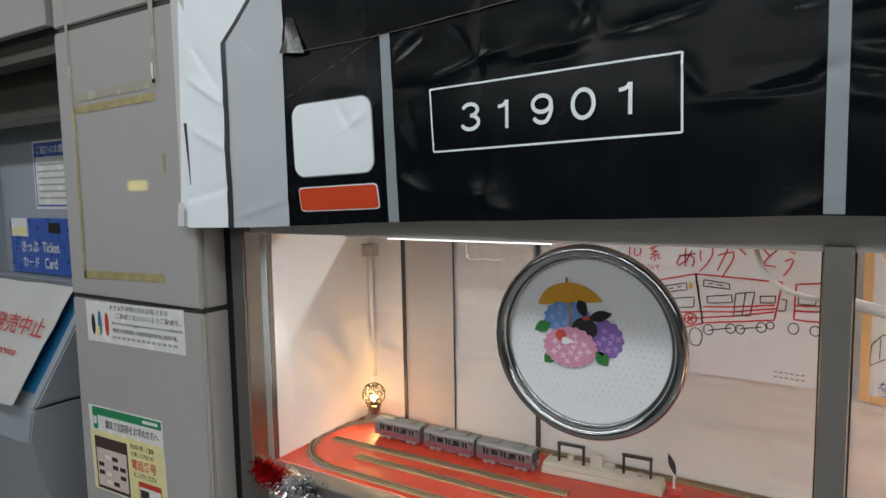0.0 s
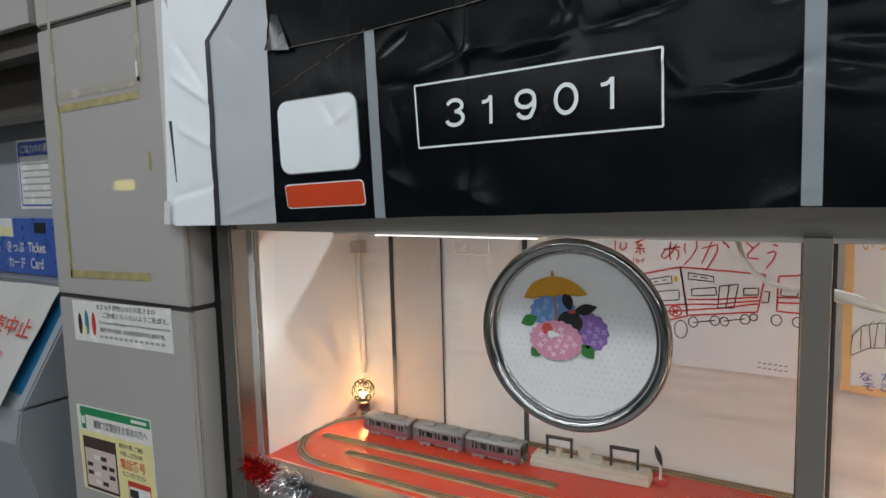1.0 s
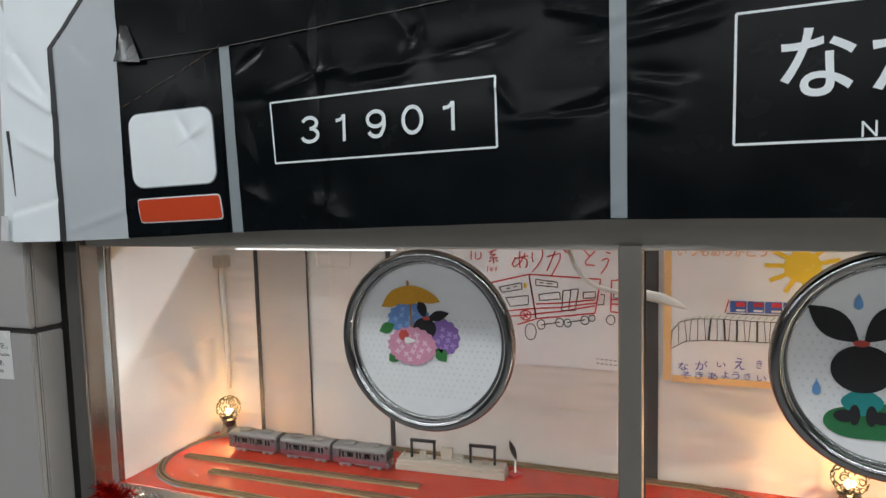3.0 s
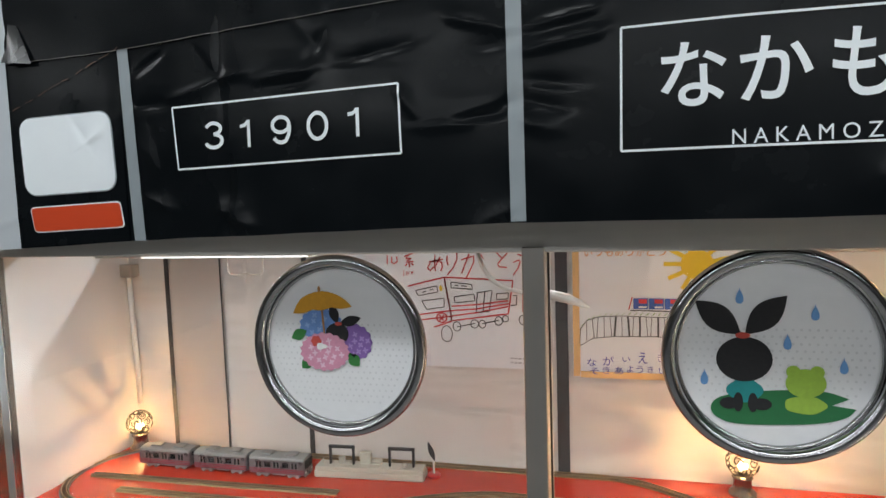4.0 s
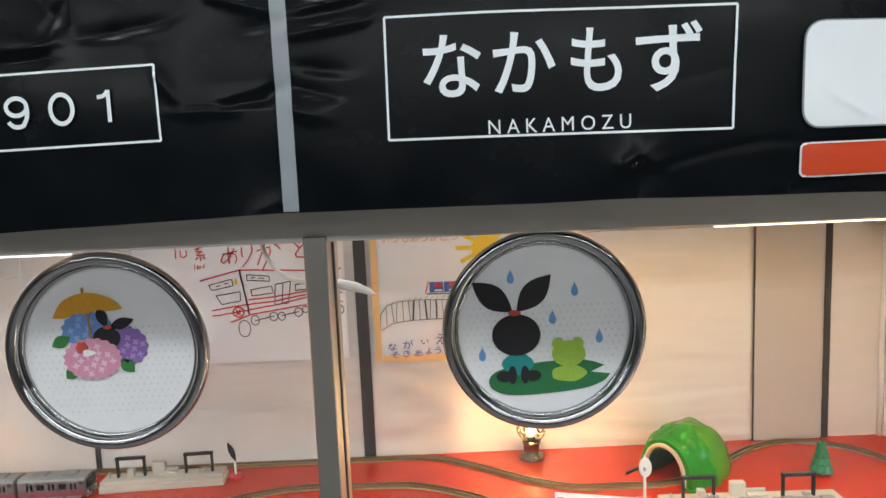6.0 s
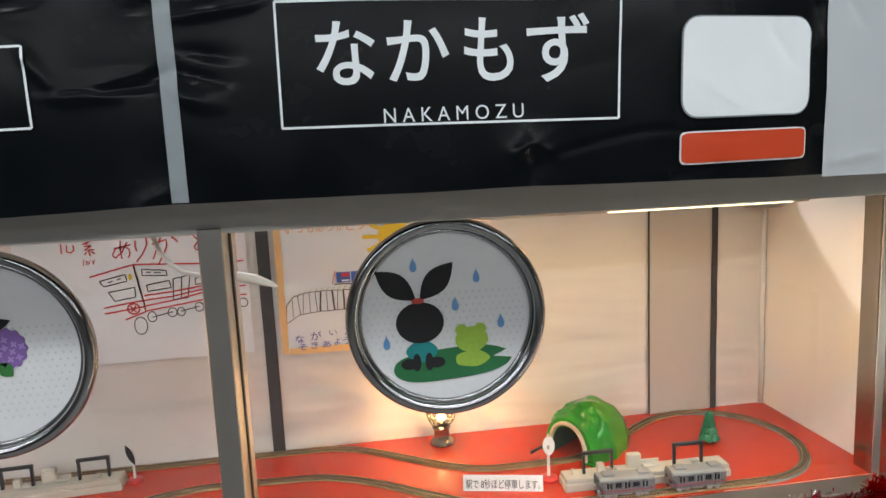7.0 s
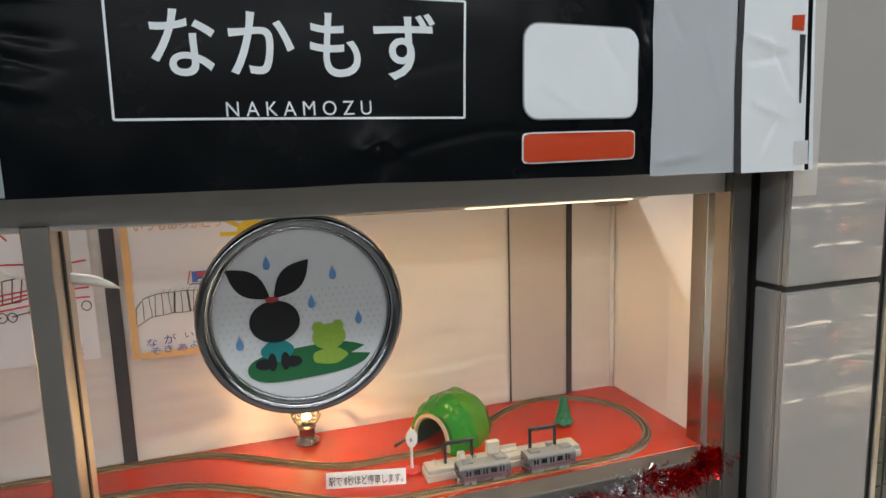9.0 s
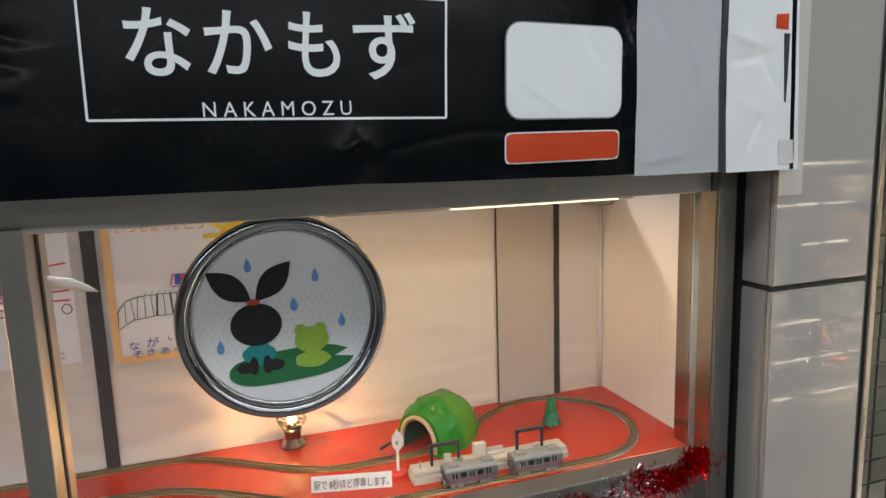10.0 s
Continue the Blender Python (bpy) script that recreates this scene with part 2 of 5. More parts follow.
# ---- display case ----
FZ, BY, XL, XR = 1.01, 1.255, -1.008, 1.07
struct("case_back_board", box(XL - 0.01, XR + 0.01, BY, BY + 0.02, FZ - 0.05, 1.56), M_PAPER, "case back lined with creased beige paper", "back board")
bm = bmesh.new()
nu, nv = 200, 90
g = [[bm.verts.new((XL + (XR - XL) * i / nu, BY - 0.0030 - 0.0026 * noise.noise((i * 0.035, j * 0.23 + 0.6 * noise.noise((i * 0.02, 0, 5)), 2.0)) - 0.0015 * noise.noise((i * 0.09, j * 0.55, 8.0)), FZ + 0.53 * j / nv)) for j in range(nv + 1)] for i in range(nu + 1)]
for i in range(nu):
    for j in range(nv):
        bm.faces.new((g[i][j], g[i + 1][j], g[i + 1][j + 1], g[i][j + 1]))
struct("case_lining", bm, M_PAPER, "creased beige paper lining the case back", "paper lining", True)
struct("case_side_board_left", box(XL - 0.02, XL, 0.93, BY, FZ - 0.05, 1.56), M_SIDE, "white lined side of the display case", "side board")
struct("case_side_board_right", box(XR, XR + 0.02, 0.93, BY, FZ - 0.05, 1.56), M_SIDE, "white lined side of the display case", "side board")
struct("case_floor", box(XL, XR, 0.912, BY, FZ - 0.02, FZ), M_RED, "display shelf covered in glossy red vinyl", "shelf")
struct("case_lid", box(XL - 0.05, XR + 0.05, 0.926, 1.02, 1.535, 1.56), M_SIDE, "white lid board of the display case", "lid")
struct("case_lid_back", box(XL - 0.02, XR + 0.02, 1.235, BY - 0.0065, 1.485, 1.50), M_SIDE, "white ledge along the back of the case lid", "lid")
# unseen behind the banner; added to keep the top tube's light from leaking out
struct("wall_over_case", box(-1.0865, 1.122, 0.926, 0.95, 1.56, 2.72), M_WALLP, "unseen plain wall added to close the space over the case", "wall")
M_JAMB = mat("bronzed_steel_jamb", (0.40, 0.365, 0.325), 0.20, 1.0, var=0.08, scale=60, bump=0.015, stretch=(6, 6, 0.12))
fr = thing("case_frame", (0, 0, 0), "brushed stainless steel display case frame", "frame", kind="structure")
part("mullion", box(-0.0195, 0.0125, 0.866, 0.962, 0.96, 1.505, 0.0015), M_DULLSTEEL, fr)
part("mullion_seal", box(0.0125, 0.0150, 0.909, 0.919, 1.01, 1.50), M_JOINT, fr, "dark glazing seal")
part("mullion_seal", box(-0.0220, -0.0195, 0.909, 0.919, 1.01, 1.50), M_JOINT, fr, "dark glazing seal")
M_DULL = mat("dull_grey_steel", (0.16, 0.155, 0.145), 0.5, 0.6, var=0.1, scale=40, stretch=(4, 4, 0.2))
M_SEAL = mat("grey_glazing_seal", (0.23, 0.26, 0.28), 0.5, 0.2)
# jambs: two polished strips with the glazing seal between them
for name, xa, xb, xf in (("left", -1.053, -1.010, -1.043), ("right", 1.088, 1.045, 1.082)):
    x0, x1 = min(xa, xb), max(xa, xb)
    part(name + "_jamb_front", box(x0, x1, 0.858, 0.899, 0.0, 1.60, 0.0015), M_JAMB, fr, "polished steel jamb strip")
    part(name + "_jamb_back", box(x0, x1, 0.918, 0.957, 0.0, 1.60, 0.0015), M_JAMB, fr, "polished steel jamb strip")
    part(name + "_seal", box(x0 + 0.003, x1 - 0.003, 0.899, 0.918, 0.0, 1.60), M_SEAL, fr, "grey glazing seal")
    part(name + "_jamb_face", box(min(xf, xb), max(xf, xb), 0.852, 0.8575, 0.0, 1.60, 0.001), M_DULL, fr, "dull grey steel face")
part("left_dark_channel", box(-1.0865, -1.053, 0.885, 0.95, 0.0, 1.95), M_DARK, fr)
part("right_dark_channel", box(1.088, 1.122, 0.885, 0.95, 0.0, 1.95), M_DARK, fr)
part("beam", box(-1.0095, 1.0445, 0.872, 0.925, 1.497, 1.62, 0.0015), M_BEAM, fr)
part("sill", box(-1.0095, 1.0445, 0.866, 0.9118, 0.975, 1.012, 0.002), M_DULL, fr)
part("lower_panel", box(-1.0095, 1.0445, 0.893, 0.905, 0.0, 0.975), M_STEEL, fr)
M_GLASS = glass_mat("clear_glass", (0.97, 1.0, 0.985))
for i, (a, b) in enumerate(((-1.0095, -0.0195), (0.0125, 1.0445))):
    g = struct("window_%d" % (i + 1), box(a, b, 0.912, 0.916, 1.012, 1.497), M_GLASS, "clear glass pane of the display case", "glass pane")
    g.visible_shadow = False

# ---- banner: a vinyl print of a train front, hung over the case ----
BULGE = ((-1.12, 0.784), (-0.85, 0.800), (-0.65, 0.812), (-0.52, 0.800), (-0.43, 0.790), (-0.16, 0.768), (-0.018, 0.772), (0.116, 0.757),
         (0.23, 0.738), (0.39, 0.729), (0.51, 0.721), (0.59, 0.721), (0.77, 0.742), (0.80, 0.750), (1.16, 0.772))
# creases: x, z of both ends, depth
CREASE_WEST = (
    (-0.440, 1.830, -0.444, 1.734, 0.0020), (-0.444, 1.758, -0.478, 1.804, 0.0022), (-0.444, 1.758, -0.535, 1.737, -0.0016), (-0.444, 1.758, -0.398, 1.762, -0.0020),
    (-0.431, 1.643, -0.436, 1.540, 0.0020), (-0.456, 1.566, -0.422, 1.570, -0.0022), (-0.434, 1.559, -0.395, 1.544, -0.0040), (-0.314, 1.825, -0.280, 1.785, 0.0020),
    (-0.271, 1.807, -0.295, 1.772, 0.0018), (-0.261, 1.827, -0.259, 1.785, -0.0018), (-0.378, 1.750, -0.294, 1.756, -0.0028), (-0.352, 1.739, -0.302, 1.738, 0.0018),
    (-0.571, 1.705, -0.543, 1.602, 0.0007), (-0.593, 1.675, -0.550, 1.625, -0.0008), (-0.594, 1.730, -0.533, 1.729, 0.0018), (-0.585, 1.592, -0.535, 1.570, -0.0024), (-0.594, 1.778, -0.543, 1.804, 0.0020))
CREASE_MID = (
    (-0.094, 1.804, -0.023, 1.783, -0.0028), (-0.060, 1.762, -0.016, 1.768, 0.0020), (-0.122, 1.669, -0.028, 1.697, -0.0022), (-0.059, 1.542, -0.022, 1.558, -0.0030),
    (-0.028, 1.692, -0.012, 1.691, 0.0020), (0.004, 1.668, 0.025, 1.660, -0.0022), (0.004, 1.692, 0.046, 1.680, 0.0020), (0.012, 1.784, 0.089, 1.795, -0.0028),
    (-0.238, 1.762, -0.145, 1.776, 0.0022), (-0.167, 1.721, -0.132, 1.674, -0.0024), (-0.132, 1.674, -0.028, 1.681, 0.0026), (-0.135, 1.669, -0.068, 1.670, -0.0020),
    (0.003, 1.755, 0.093, 1.766, -0.0026), (0.004, 1.661, 0.031, 1.652, -0.0020), (0.008, 1.718, 0.059, 1.708, 0.0015))
CREASE_EAST = (
    (0.383, 1.575, 0.393, 1.589, -0.0034), (0.393, 1.589, 0.406, 1.594, -0.0034), (0.407, 1.594, 0.424, 1.581, -0.0024), (0.405, 1.589, 0.406, 1.548, 0.0022),
    (0.782, 1.774, 0.795, 1.729, 0.0026), (0.774, 1.721, 0.790, 1.650, -0.0024), (0.769, 1.623, 0.784, 1.552, 0.0026), (0.589, 1.748, 0.578, 1.533, 0.0008),
    (0.833, 1.766, 0.857, 1.731, 0.0020), (0.812, 1.555, 0.888, 1.565, -0.0022), (0.896, 1.734, 0.920, 1.654, -0.0016), (0.717, 1.719, 0.745, 1.683, 0.0016), (0.617, 1.660, 0.668, 1.631, -0.0012))
CREASE_ENDS = (
    (0.982, 1.736, 1.041, 1.721, -0.0028), (1.037, 1.715, 1.067, 1.663, 0.0030), (0.991, 1.700, 1.051, 1.709, 0.0024), (0.995, 1.637, 1.059, 1.615, -0.0022), (1.008, 1.565, 1.042, 1.620, 0.0020),
    (-1.064, 1.791, -0.979, 1.740, -0.0030), (-1.079, 1.878, -0.993, 1.774, 0.0026), (-1.053, 1.693, -0.974, 1.657, -0.0024), (-1.079, 1.564, -0.968, 1.586, 0.0024),
    (-0.952, 1.881, -0.895, 1.822, 0.0014), (-0.938, 1.532, -0.823, 1.564, -0.0016), (-0.709, 1.713, -0.687, 1.680, 0.0024), (-0.687, 1.680, -0.653, 1.699, -0.0024), (-0.841, 1.893, -0.818, 1.824, 0.0030))
CREASES = CREASE_WEST + CREASE_MID + CREASE_EAST + CREASE_ENDS


def bulge(x):
    for (a, p), (b, q) in zip(BULGE, BULGE[1:]):
        if x <= b:
            return p + (q - p) * max(0.0, x - a) / (b - a)
    return BULGE[-1][1]


def hang(x, z):
    """Depth of the banner's skin, with its bulges and creases."""
    y = (bulge(x - 0.04) + bulge(x) * 2 + bulge(x + 0.04)) / 4 + (z - 1.62) * 0.03
    y += 0.0030 * noise.noise((x * 3.1, z * 3.6, 3.1))
    y += 0.0013 * noise.noise((x * 8.0 + 0.8 * z, z * 11.0, 7.7))
    c = noise.noise((x * 5.0 - z * 3.0, z * 13.0, 1.3))
    y += 0.0014 * (1 - min(1, abs(c) * 9)) * max(0, noise.noise((x * 3, z * 3, 9.0)))
    for x0, z0, x1, z1, amp in CREASES:
        if min(x0, x1) - 0.03 < x < max(x0, x1) + 0.03 and min(z0, z1) - 0.03 < z < max(z0, z1) + 0.03:
            dx, dz = x1 - x0, z1 - z0
            u = ((x - x0) * dx + (z - z0) * dz) / (dx * dx + dz * dz)
            u = min(1.0, max(0.0, u))
            d = math.hypot(x - x0 - u * dx, z - z0 - u * dz)
            side = (x - x0) * dz - (z - z0) * dx
            w = 0.0035 if side > 0 else 0.011
            y += 1.6 * amp * math.exp(-d / w) * (0.35 + 0.65 * math.sin(math.pi * (0.12 + 0.76 * u)))
    # vertical fold lines
    for sx, lo in ((-0.436, 1.50), (0.406, 1.50)):
        if z > lo:
            y += 0.0012 * math.exp(-abs(x - sx) / 0.004)
    return y


def skin(f, nu, nv, off):
    """A sheet over u, v in 0..1 laid on the banner, off metres proud."""
    bm = bmesh.new()
    g = []
    for i in range(nu + 1):
        row = []
        for j in range(nv + 1):
            x, z = f(i / nu, j / nv)
            row.append(bm.verts.new((x, hang(x, z) - off, z)))
        g.append(row)
    for i in range(nu):
        for j in range(nv):
            bm.faces.new((g[i][j], g[i + 1][j], g[i + 1][j + 1], g[i][j + 1]))
    return bm


def quad(bl, br, tr, tl):
    def f(u, v):
        b = (bl[0] + (br[0] - bl[0]) * u, bl[1] + (br[1] - bl[1]) * u)
        t = (tl[0] + (tr[0] - tl[0]) * u, tl[1] + (tr[1] - tl[1]) * u)
        return b[0] + (t[0] - b[0]) * v, b[1] + (t[1] - b[1]) * v
    return f


def rounded(x0, x1, z0, z1, r, shear=0.0, lean=0.0):
    """u goes round, v from the middle out."""
    cx, cz, hx, hz = (x0 + x1) / 2, (z0 + z1) / 2, (x1 - x0) / 2, (z1 - z0) / 2

    def f(u, v):
        a = 2 * math.pi * u
        dx, dz = math.cos(a), math.sin(a)
        k = 30.0
        lo, hi = 0.0, 2.0
        for _ in range(22):
            k = (lo + hi) / 2
            qx, qz = max(abs(dx * k) - (hx - r), 0), max(abs(dz * k) - (hz - r), 0)
            inside = math.hypot(qx, qz) < r
            lo, hi = (k, hi) if inside else (lo, k)
        v = max(v, 0.001)
        return cx + (dx + lean * dz) * k * v, cz + dz * k * v + shear * dx * k * v
    return f


def on_banner(bm, x, z, off, turn=0.0):
    c, s = math.cos(turn), math.sin(turn)
    bmesh.ops.triangulate(bm, faces=bm.faces[:])
    bmesh.ops.subdivide_edges(bm, edges=[e for e in bm.edges if e.calc_length() > 0.02], cuts=1)
    for v in bm.verts:
        px, pz = x + v.co.x * c - v.co.z * s, z + v.co.x * s + v.co.z * c
        v.co = Vector((px, hang(px, pz) - off + v.co.y, pz))
    return bm


banner = thing("banner", (0, 0, 0), "black, silver and white vinyl banner printed as a train front", "banner")


def bpart(name, f, nu, nv, off, m, label=""):
    return part(name, skin(f, nu, nv, off), m, banner, label, True)


BT = 2.12
HEM = ((-1.0872, 1.5117), (-0.8185, 1.5181), (-0.6058, 1.5276), (-0.0189, 1.5442), (0.4071, 1.5458), (0.7959, 1.5407), (1.1362, 1.5347))


def hem_z(x):
    for (a, p), (b, q) in zip(HEM, HEM[1:]):
        if x <= b:
            return p + (q - p) * (x - a) / (b - a) + 0.0012 * noise.noise((x * 9, 0, 2))
    return HEM[-1][1]


def whole(u, v):
    x = -1.06 + 2.172 * u
    return x, hem_z(x) + (BT - hem_z(x)) * v


sheet = bpart("sheet", whole, 430, 120, 0.0, M_VINYL, "creased black vinyl sheet")
bpart("white_panel", quad((-1.0762, 1.5117), (-0.9649, 1.5134), (-0.9739, 1.8500), (-1.0720, 1.8482)), 36, 70, 0.0018, M_VWHITE, "torn white vinyl end")
bpart("white_panel", quad((-1.0720, 1.8482), (-0.9739, 1.8500), (-0.8228, 2.0119), (-1.06, BT)), 12, 24, 0.0015, M_VWHITE)
bpart("silver_panel", quad((-0.9547, 1.5133), (-0.8185, 1.5181), (-0.8300, 1.8508), (-0.9670, 1.8501)), 36, 70, 0.0018, M_VSILVER, "silver grey vinyl panel")
bpart("silver_panel", quad((-0.9670, 1.8501), (-0.8300, 1.8508), (-0.8271, 1.9816), (-0.8465, 1.9713)), 14, 12, 0.0015, M_VSILVER)
bpart("outline", quad((-0.9669, 1.5134), (-0.9527, 1.5133), (-0.9650, 1.8501), (-0.9768, 1.8500)), 4, 70, 0.0030, M_VLINE)
bpart("outline", quad((-0.9768, 1.8500), (-0.9670, 1.8501), (-0.8424, 1.9764), (-0.8525, 1.9763)), 2, 16, 0.0028, M_VLINE)
bpart("silver_panel", quad((0.7960, 1.5378), (0.9547, 1.5373), (0.9575, 1.8940), (0.8073, 1.8905)), 36, 70, 0.0018, M_VSILVER, "silver grey vinyl panel")
bpart("white_panel", quad((0.9652, 1.5353), (1.1013, 1.5348), (1.0992, 1.8980), (0.9710, 1.8943)), 36, 70, 0.0018, M_VWHITE, "white vinyl end, torn and taped")
bpart("outline", quad((0.9527, 1.5353), (0.9673, 1.5353), (0.9649, 1.6591), (0.9515, 1.6590)), 2, 14, 0.0028, M_VLINE)
bpart("outline", quad((0.9515, 1.6590), (0.9649, 1.6591), (0.9742, 1.8944), (0.9637, 1.8941)), 2, 20, 0.0028, M_VLINE)
# backing strip of clear film beyond the torn ends
bpart("edge_strip", quad((-1.1047, 1.5139), (-1.0745, 1.5137), (-1.0634, 1.9569), (-1.0951, 1.9559)), 3, 30, -0.004, M_VWHITE)
bpart("edge_strip", quad((1.0993, 1.5328), (1.1253, 1.5347), (1.1190, 1.9182), (1.0931, 1.9174)), 3, 30, -0.003, M_VWHITE)
bpart("tear", quad((-1.0690, 1.5950), (-1.0665, 1.5950), (-1.0740, 1.7120), (-1.0825, 1.7120)), 2, 12, 0.002, M_VLINE, "black tear")
bpart("tear", quad((1.0857, 1.6399), (1.0901, 1.6399), (1.0966, 1.7444), (1.0835, 1.7442)), 1, 8, 0.002, M_VLINE, "black tear")
bpart("red_patch", quad((1.0659, 1.7508), (1.0921, 1.7493), (1.0930, 1.7741), (1.0667, 1.7716)), 2, 2, 0.0025, M_VORANGE)
M_TAPE = mat("clear_tape", (0.70, 0.71, 0.72), 0.12, var=0.05, bump=0.1, scale=60)
bpart("tape", quad((1.0761, 1.5429), (1.1074, 1.5449), (1.1068, 1.5820), (1.0765, 1.5800)), 4, 4, 0.003, M_TAPE, "clear sticky tape")
bpart("tape", quad((-1.1046, 1.5149), (-1.0868, 1.5149), (-1.0854, 1.5594), (-1.1019, 1.5594)), 3, 4, 0.003, M_TAPE, "clear sticky tape")
bpart("stripe", quad((-0.6081, 1.5275), (-0.5864, 1.5277), (-0.6051, 1.8224), (-0.6249, 1.8228)), 6, 80, 0.0016, M_VGREY, "grey stripe")
bpart("stripe", quad((-0.0189, 1.5458), (0.0005, 1.5459), (-0.0028, 1.9955), (-0.0228, 1.9963)), 6, 80, 0.0016, M_VGREY, "grey stripe")
# upper sheet that overlaps, with its slanting lower edge
bpart("overlap_sheet", quad((-0.8282, 1.8114), (-0.0201, 1.8382), (-0.02, BT), (-0.828, BT)), 150, 60, 0.0024, M_VINYL)
bpart("overlap_sheet", quad((-0.8113, 1.5212), (-0.6174, 1.5275), (-0.6251, 1.8103), (-0.8238, 1.8033)), 40, 56, 0.0012, M_VINYL)
M_SCRATCH = mat("rust_scratch", (0.10, 0.045, 0.025), 0.6, var=0.6, scale=90)
for i in range(9):
    u0, u1 = (i + 0.08 * (i % 3)) / 9, (i + 0.62 + 0.12 * (i % 4)) / 9
    line = [(-0.818 + 0.205 * (u0 + (u1 - u0) * k / 4), 1.738 + 0.088 * (u0 + (u1 - u0) * k / 4) + 0.0008 * math.sin(i * 2 + k)) for k in range(5)]
    part("scratch", on_banner(ribbon(line, 0.0008 if i % 2 else 0.0013), 0, 0, 0.0030), M_SCRATCH, banner, "thin rusty scratch")
# cut edge of the overlapping sheet, its highlight painted pale, and its curled corner
M_CUT = mat("cut_edge_highlight", (0.16, 0.15, 0.14), 0.5, var=0.4, scale=120)
part("cut_edge", on_banner(ribbon([(-0.800 + 0.780 * i / 60, 1.8116 + 0.0262 * (i + 2) / 62 + 0.0006 * noise.noise((i * 0.6, 0, 4))) for i in range(61)], 0.0008), 0, 0, 0.0034), M_CUT, banner)
bm = bmesh.new()
g = []
for i in range(13):
    row = []
    for j in range(9):
        u, v = i / 12, j / 8
        x = -0.823 + 0.050 * u * (0.35 + 0.65 * (1 - v)) + 0.004 * v
        z = 1.812 + 0.062 * v - 0.004 * u
        row.append(bm.verts.new((x, hang(x, z) - 0.0040 - 0.012 * (1 - v) ** 1.5 * math.sin(math.pi * (0.15 + 0.5 * (1 - u))), z)))
    g.append(row)
for i in range(12):
    for j in range(8):
        bm.faces.new((g[i][j], g[i + 1][j], g[i + 1][j + 1], g[i][j + 1]))
part("curled_corner", bm, mat("vinyl_curl", (0.016, 0.017, 0.018), 0.25, var=0.2), banner, "curled glossy sheet corner", True)
for x0, x1, z0, z1, o0, o1, oz0, oz1, sh, ln, ol in ((-0.804, -0.639, 1.605, 1.726, -0.791, -0.629, 1.5475, 1.585, 0.034, -0.062, -0.15), (0.5915, 0.771, 1.6197, 1.7375, 0.5877, 0.7641, 1.5646, 1.6007, 0.006, 0.03, 0.04)):
    bpart("window_outline", rounded(x0 - 0.0018, x1 + 0.0018, z0 - 0.0018, z1 + 0.0018, 0.022, sh, ln), 96, 22, 0.0028, M_VGREY)
    bpart("window_shape", rounded(x0, x1, z0, z1, 0.020, sh, ln), 96, 22, 0.0038, M_VWHITE, "white rounded window print")
    bpart("lamp_outline", rounded(o0 - 0.002, o1 + 0.002, oz0 - 0.002, oz1 + 0.002, 0.007, sh, ol), 144, 12, 0.0028, M_VWHITE)
    bpart("lamp_shape", rounded(o0, o1, oz0, oz1, 0.005, sh, ol), 144, 12, 0.0038, M_VORANGE, "orange red lamp print")


def frame_line(pts, w=0.0028):
    for a, b in zip(pts, pts[1:] + pts[:1]):
        n = 60
        line = [(a[0] + (b[0] - a[0]) * i / n, a[1] + (b[1] - a[1]) * i / n) for i in range(n + 1)]
        part("frame_line", on_banner(ribbon(line, w, 0.0), 0, 0, 0.0024), M_VWHITE, banner)


frame_line([(-0.5177, 1.6326), (-0.1595, 1.6378), (-0.1614, 1.7276), (-0.5242, 1.7237)])
frame_line([(0.1150, 1.6262), (0.5090, 1.6217), (0.5150, 1.7592), (0.1160, 1.7686)])


def oval_line(cx, cz, rx, rz, a0, a1, n=22):
    return [(cx + rx * math.cos(radians(a0 + (a1 - a0) * i / n)), cz + rz * math.sin(radians(a0 + (a1 - a0) * i / n))) for i in range(n + 1)]


# numerals as strokes in a box one wide and one high
FIGURES = {
    "3": [oval_line(0, 0.235, 0.36, 0.205, 165, -90) + oval_line(0, -0.20, 0.41, 0.24, 90, -165)[1:]],
    "9": [oval_line(-0.01, 0.175, 0.39, 0.265, 0, 360), oval_line(-0.02, 0.03, 0.41, 0.47, 18, -52, 14) + oval_line(0, -0.17, 0.36, 0.27, -50, -160, 14)],
    "0": [oval_line(0, 0, 0.41, 0.44, 0, 360, 40)],
    "1": [[(0.22, -0.5), (0.22, 0.46)], [(0.20, 0.44), (0.12, 0.34), (-0.02, 0.28), (-0.25, 0.26)]]}
for ch, x, z, w in (("3", -0.4516, 1.6788, 0.0345), ("1", -0.3978, 1.6785, 0.030), ("9", -0.3377, 1.6795, 0.0345), ("0", -0.2800, 1.6810, 0.0345), ("1", -0.2264, 1.6825, 0.030)):
    nb = bmesh.new()
    for line in FIGURES[ch]:
        piece = ribbon([(px * w, pz * 0.0395) for px, pz in line], 0.0054 if ch != "1" else 0.0050, 0.0)
        tmp = bpy.data.meshes.new("figure")
        piece.to_mesh(tmp)
        piece.free()
        nb.from_mesh(tmp)
        bpy.data.meshes.remove(tmp)
    part("numeral", on_banner(nb, x, z, 0.0030, 0.012), M_VWHITE, banner)
for ch, x, z, w, h in (("な", 0.1927, 1.7078, 0.068, 0.0722), ("か", 0.2755, 1.7074, 0.071, 0.0688), ("も", 0.3570, 1.7062, 0.0575, 0.0722), ("ず", 0.4393, 1.7055, 0.0742, 0.0772)):
    part("letter", on_banner(fit_text(ch, w, h, 0.0, 0.0012), x, z, 0.0024), M_VWHITE, banner)
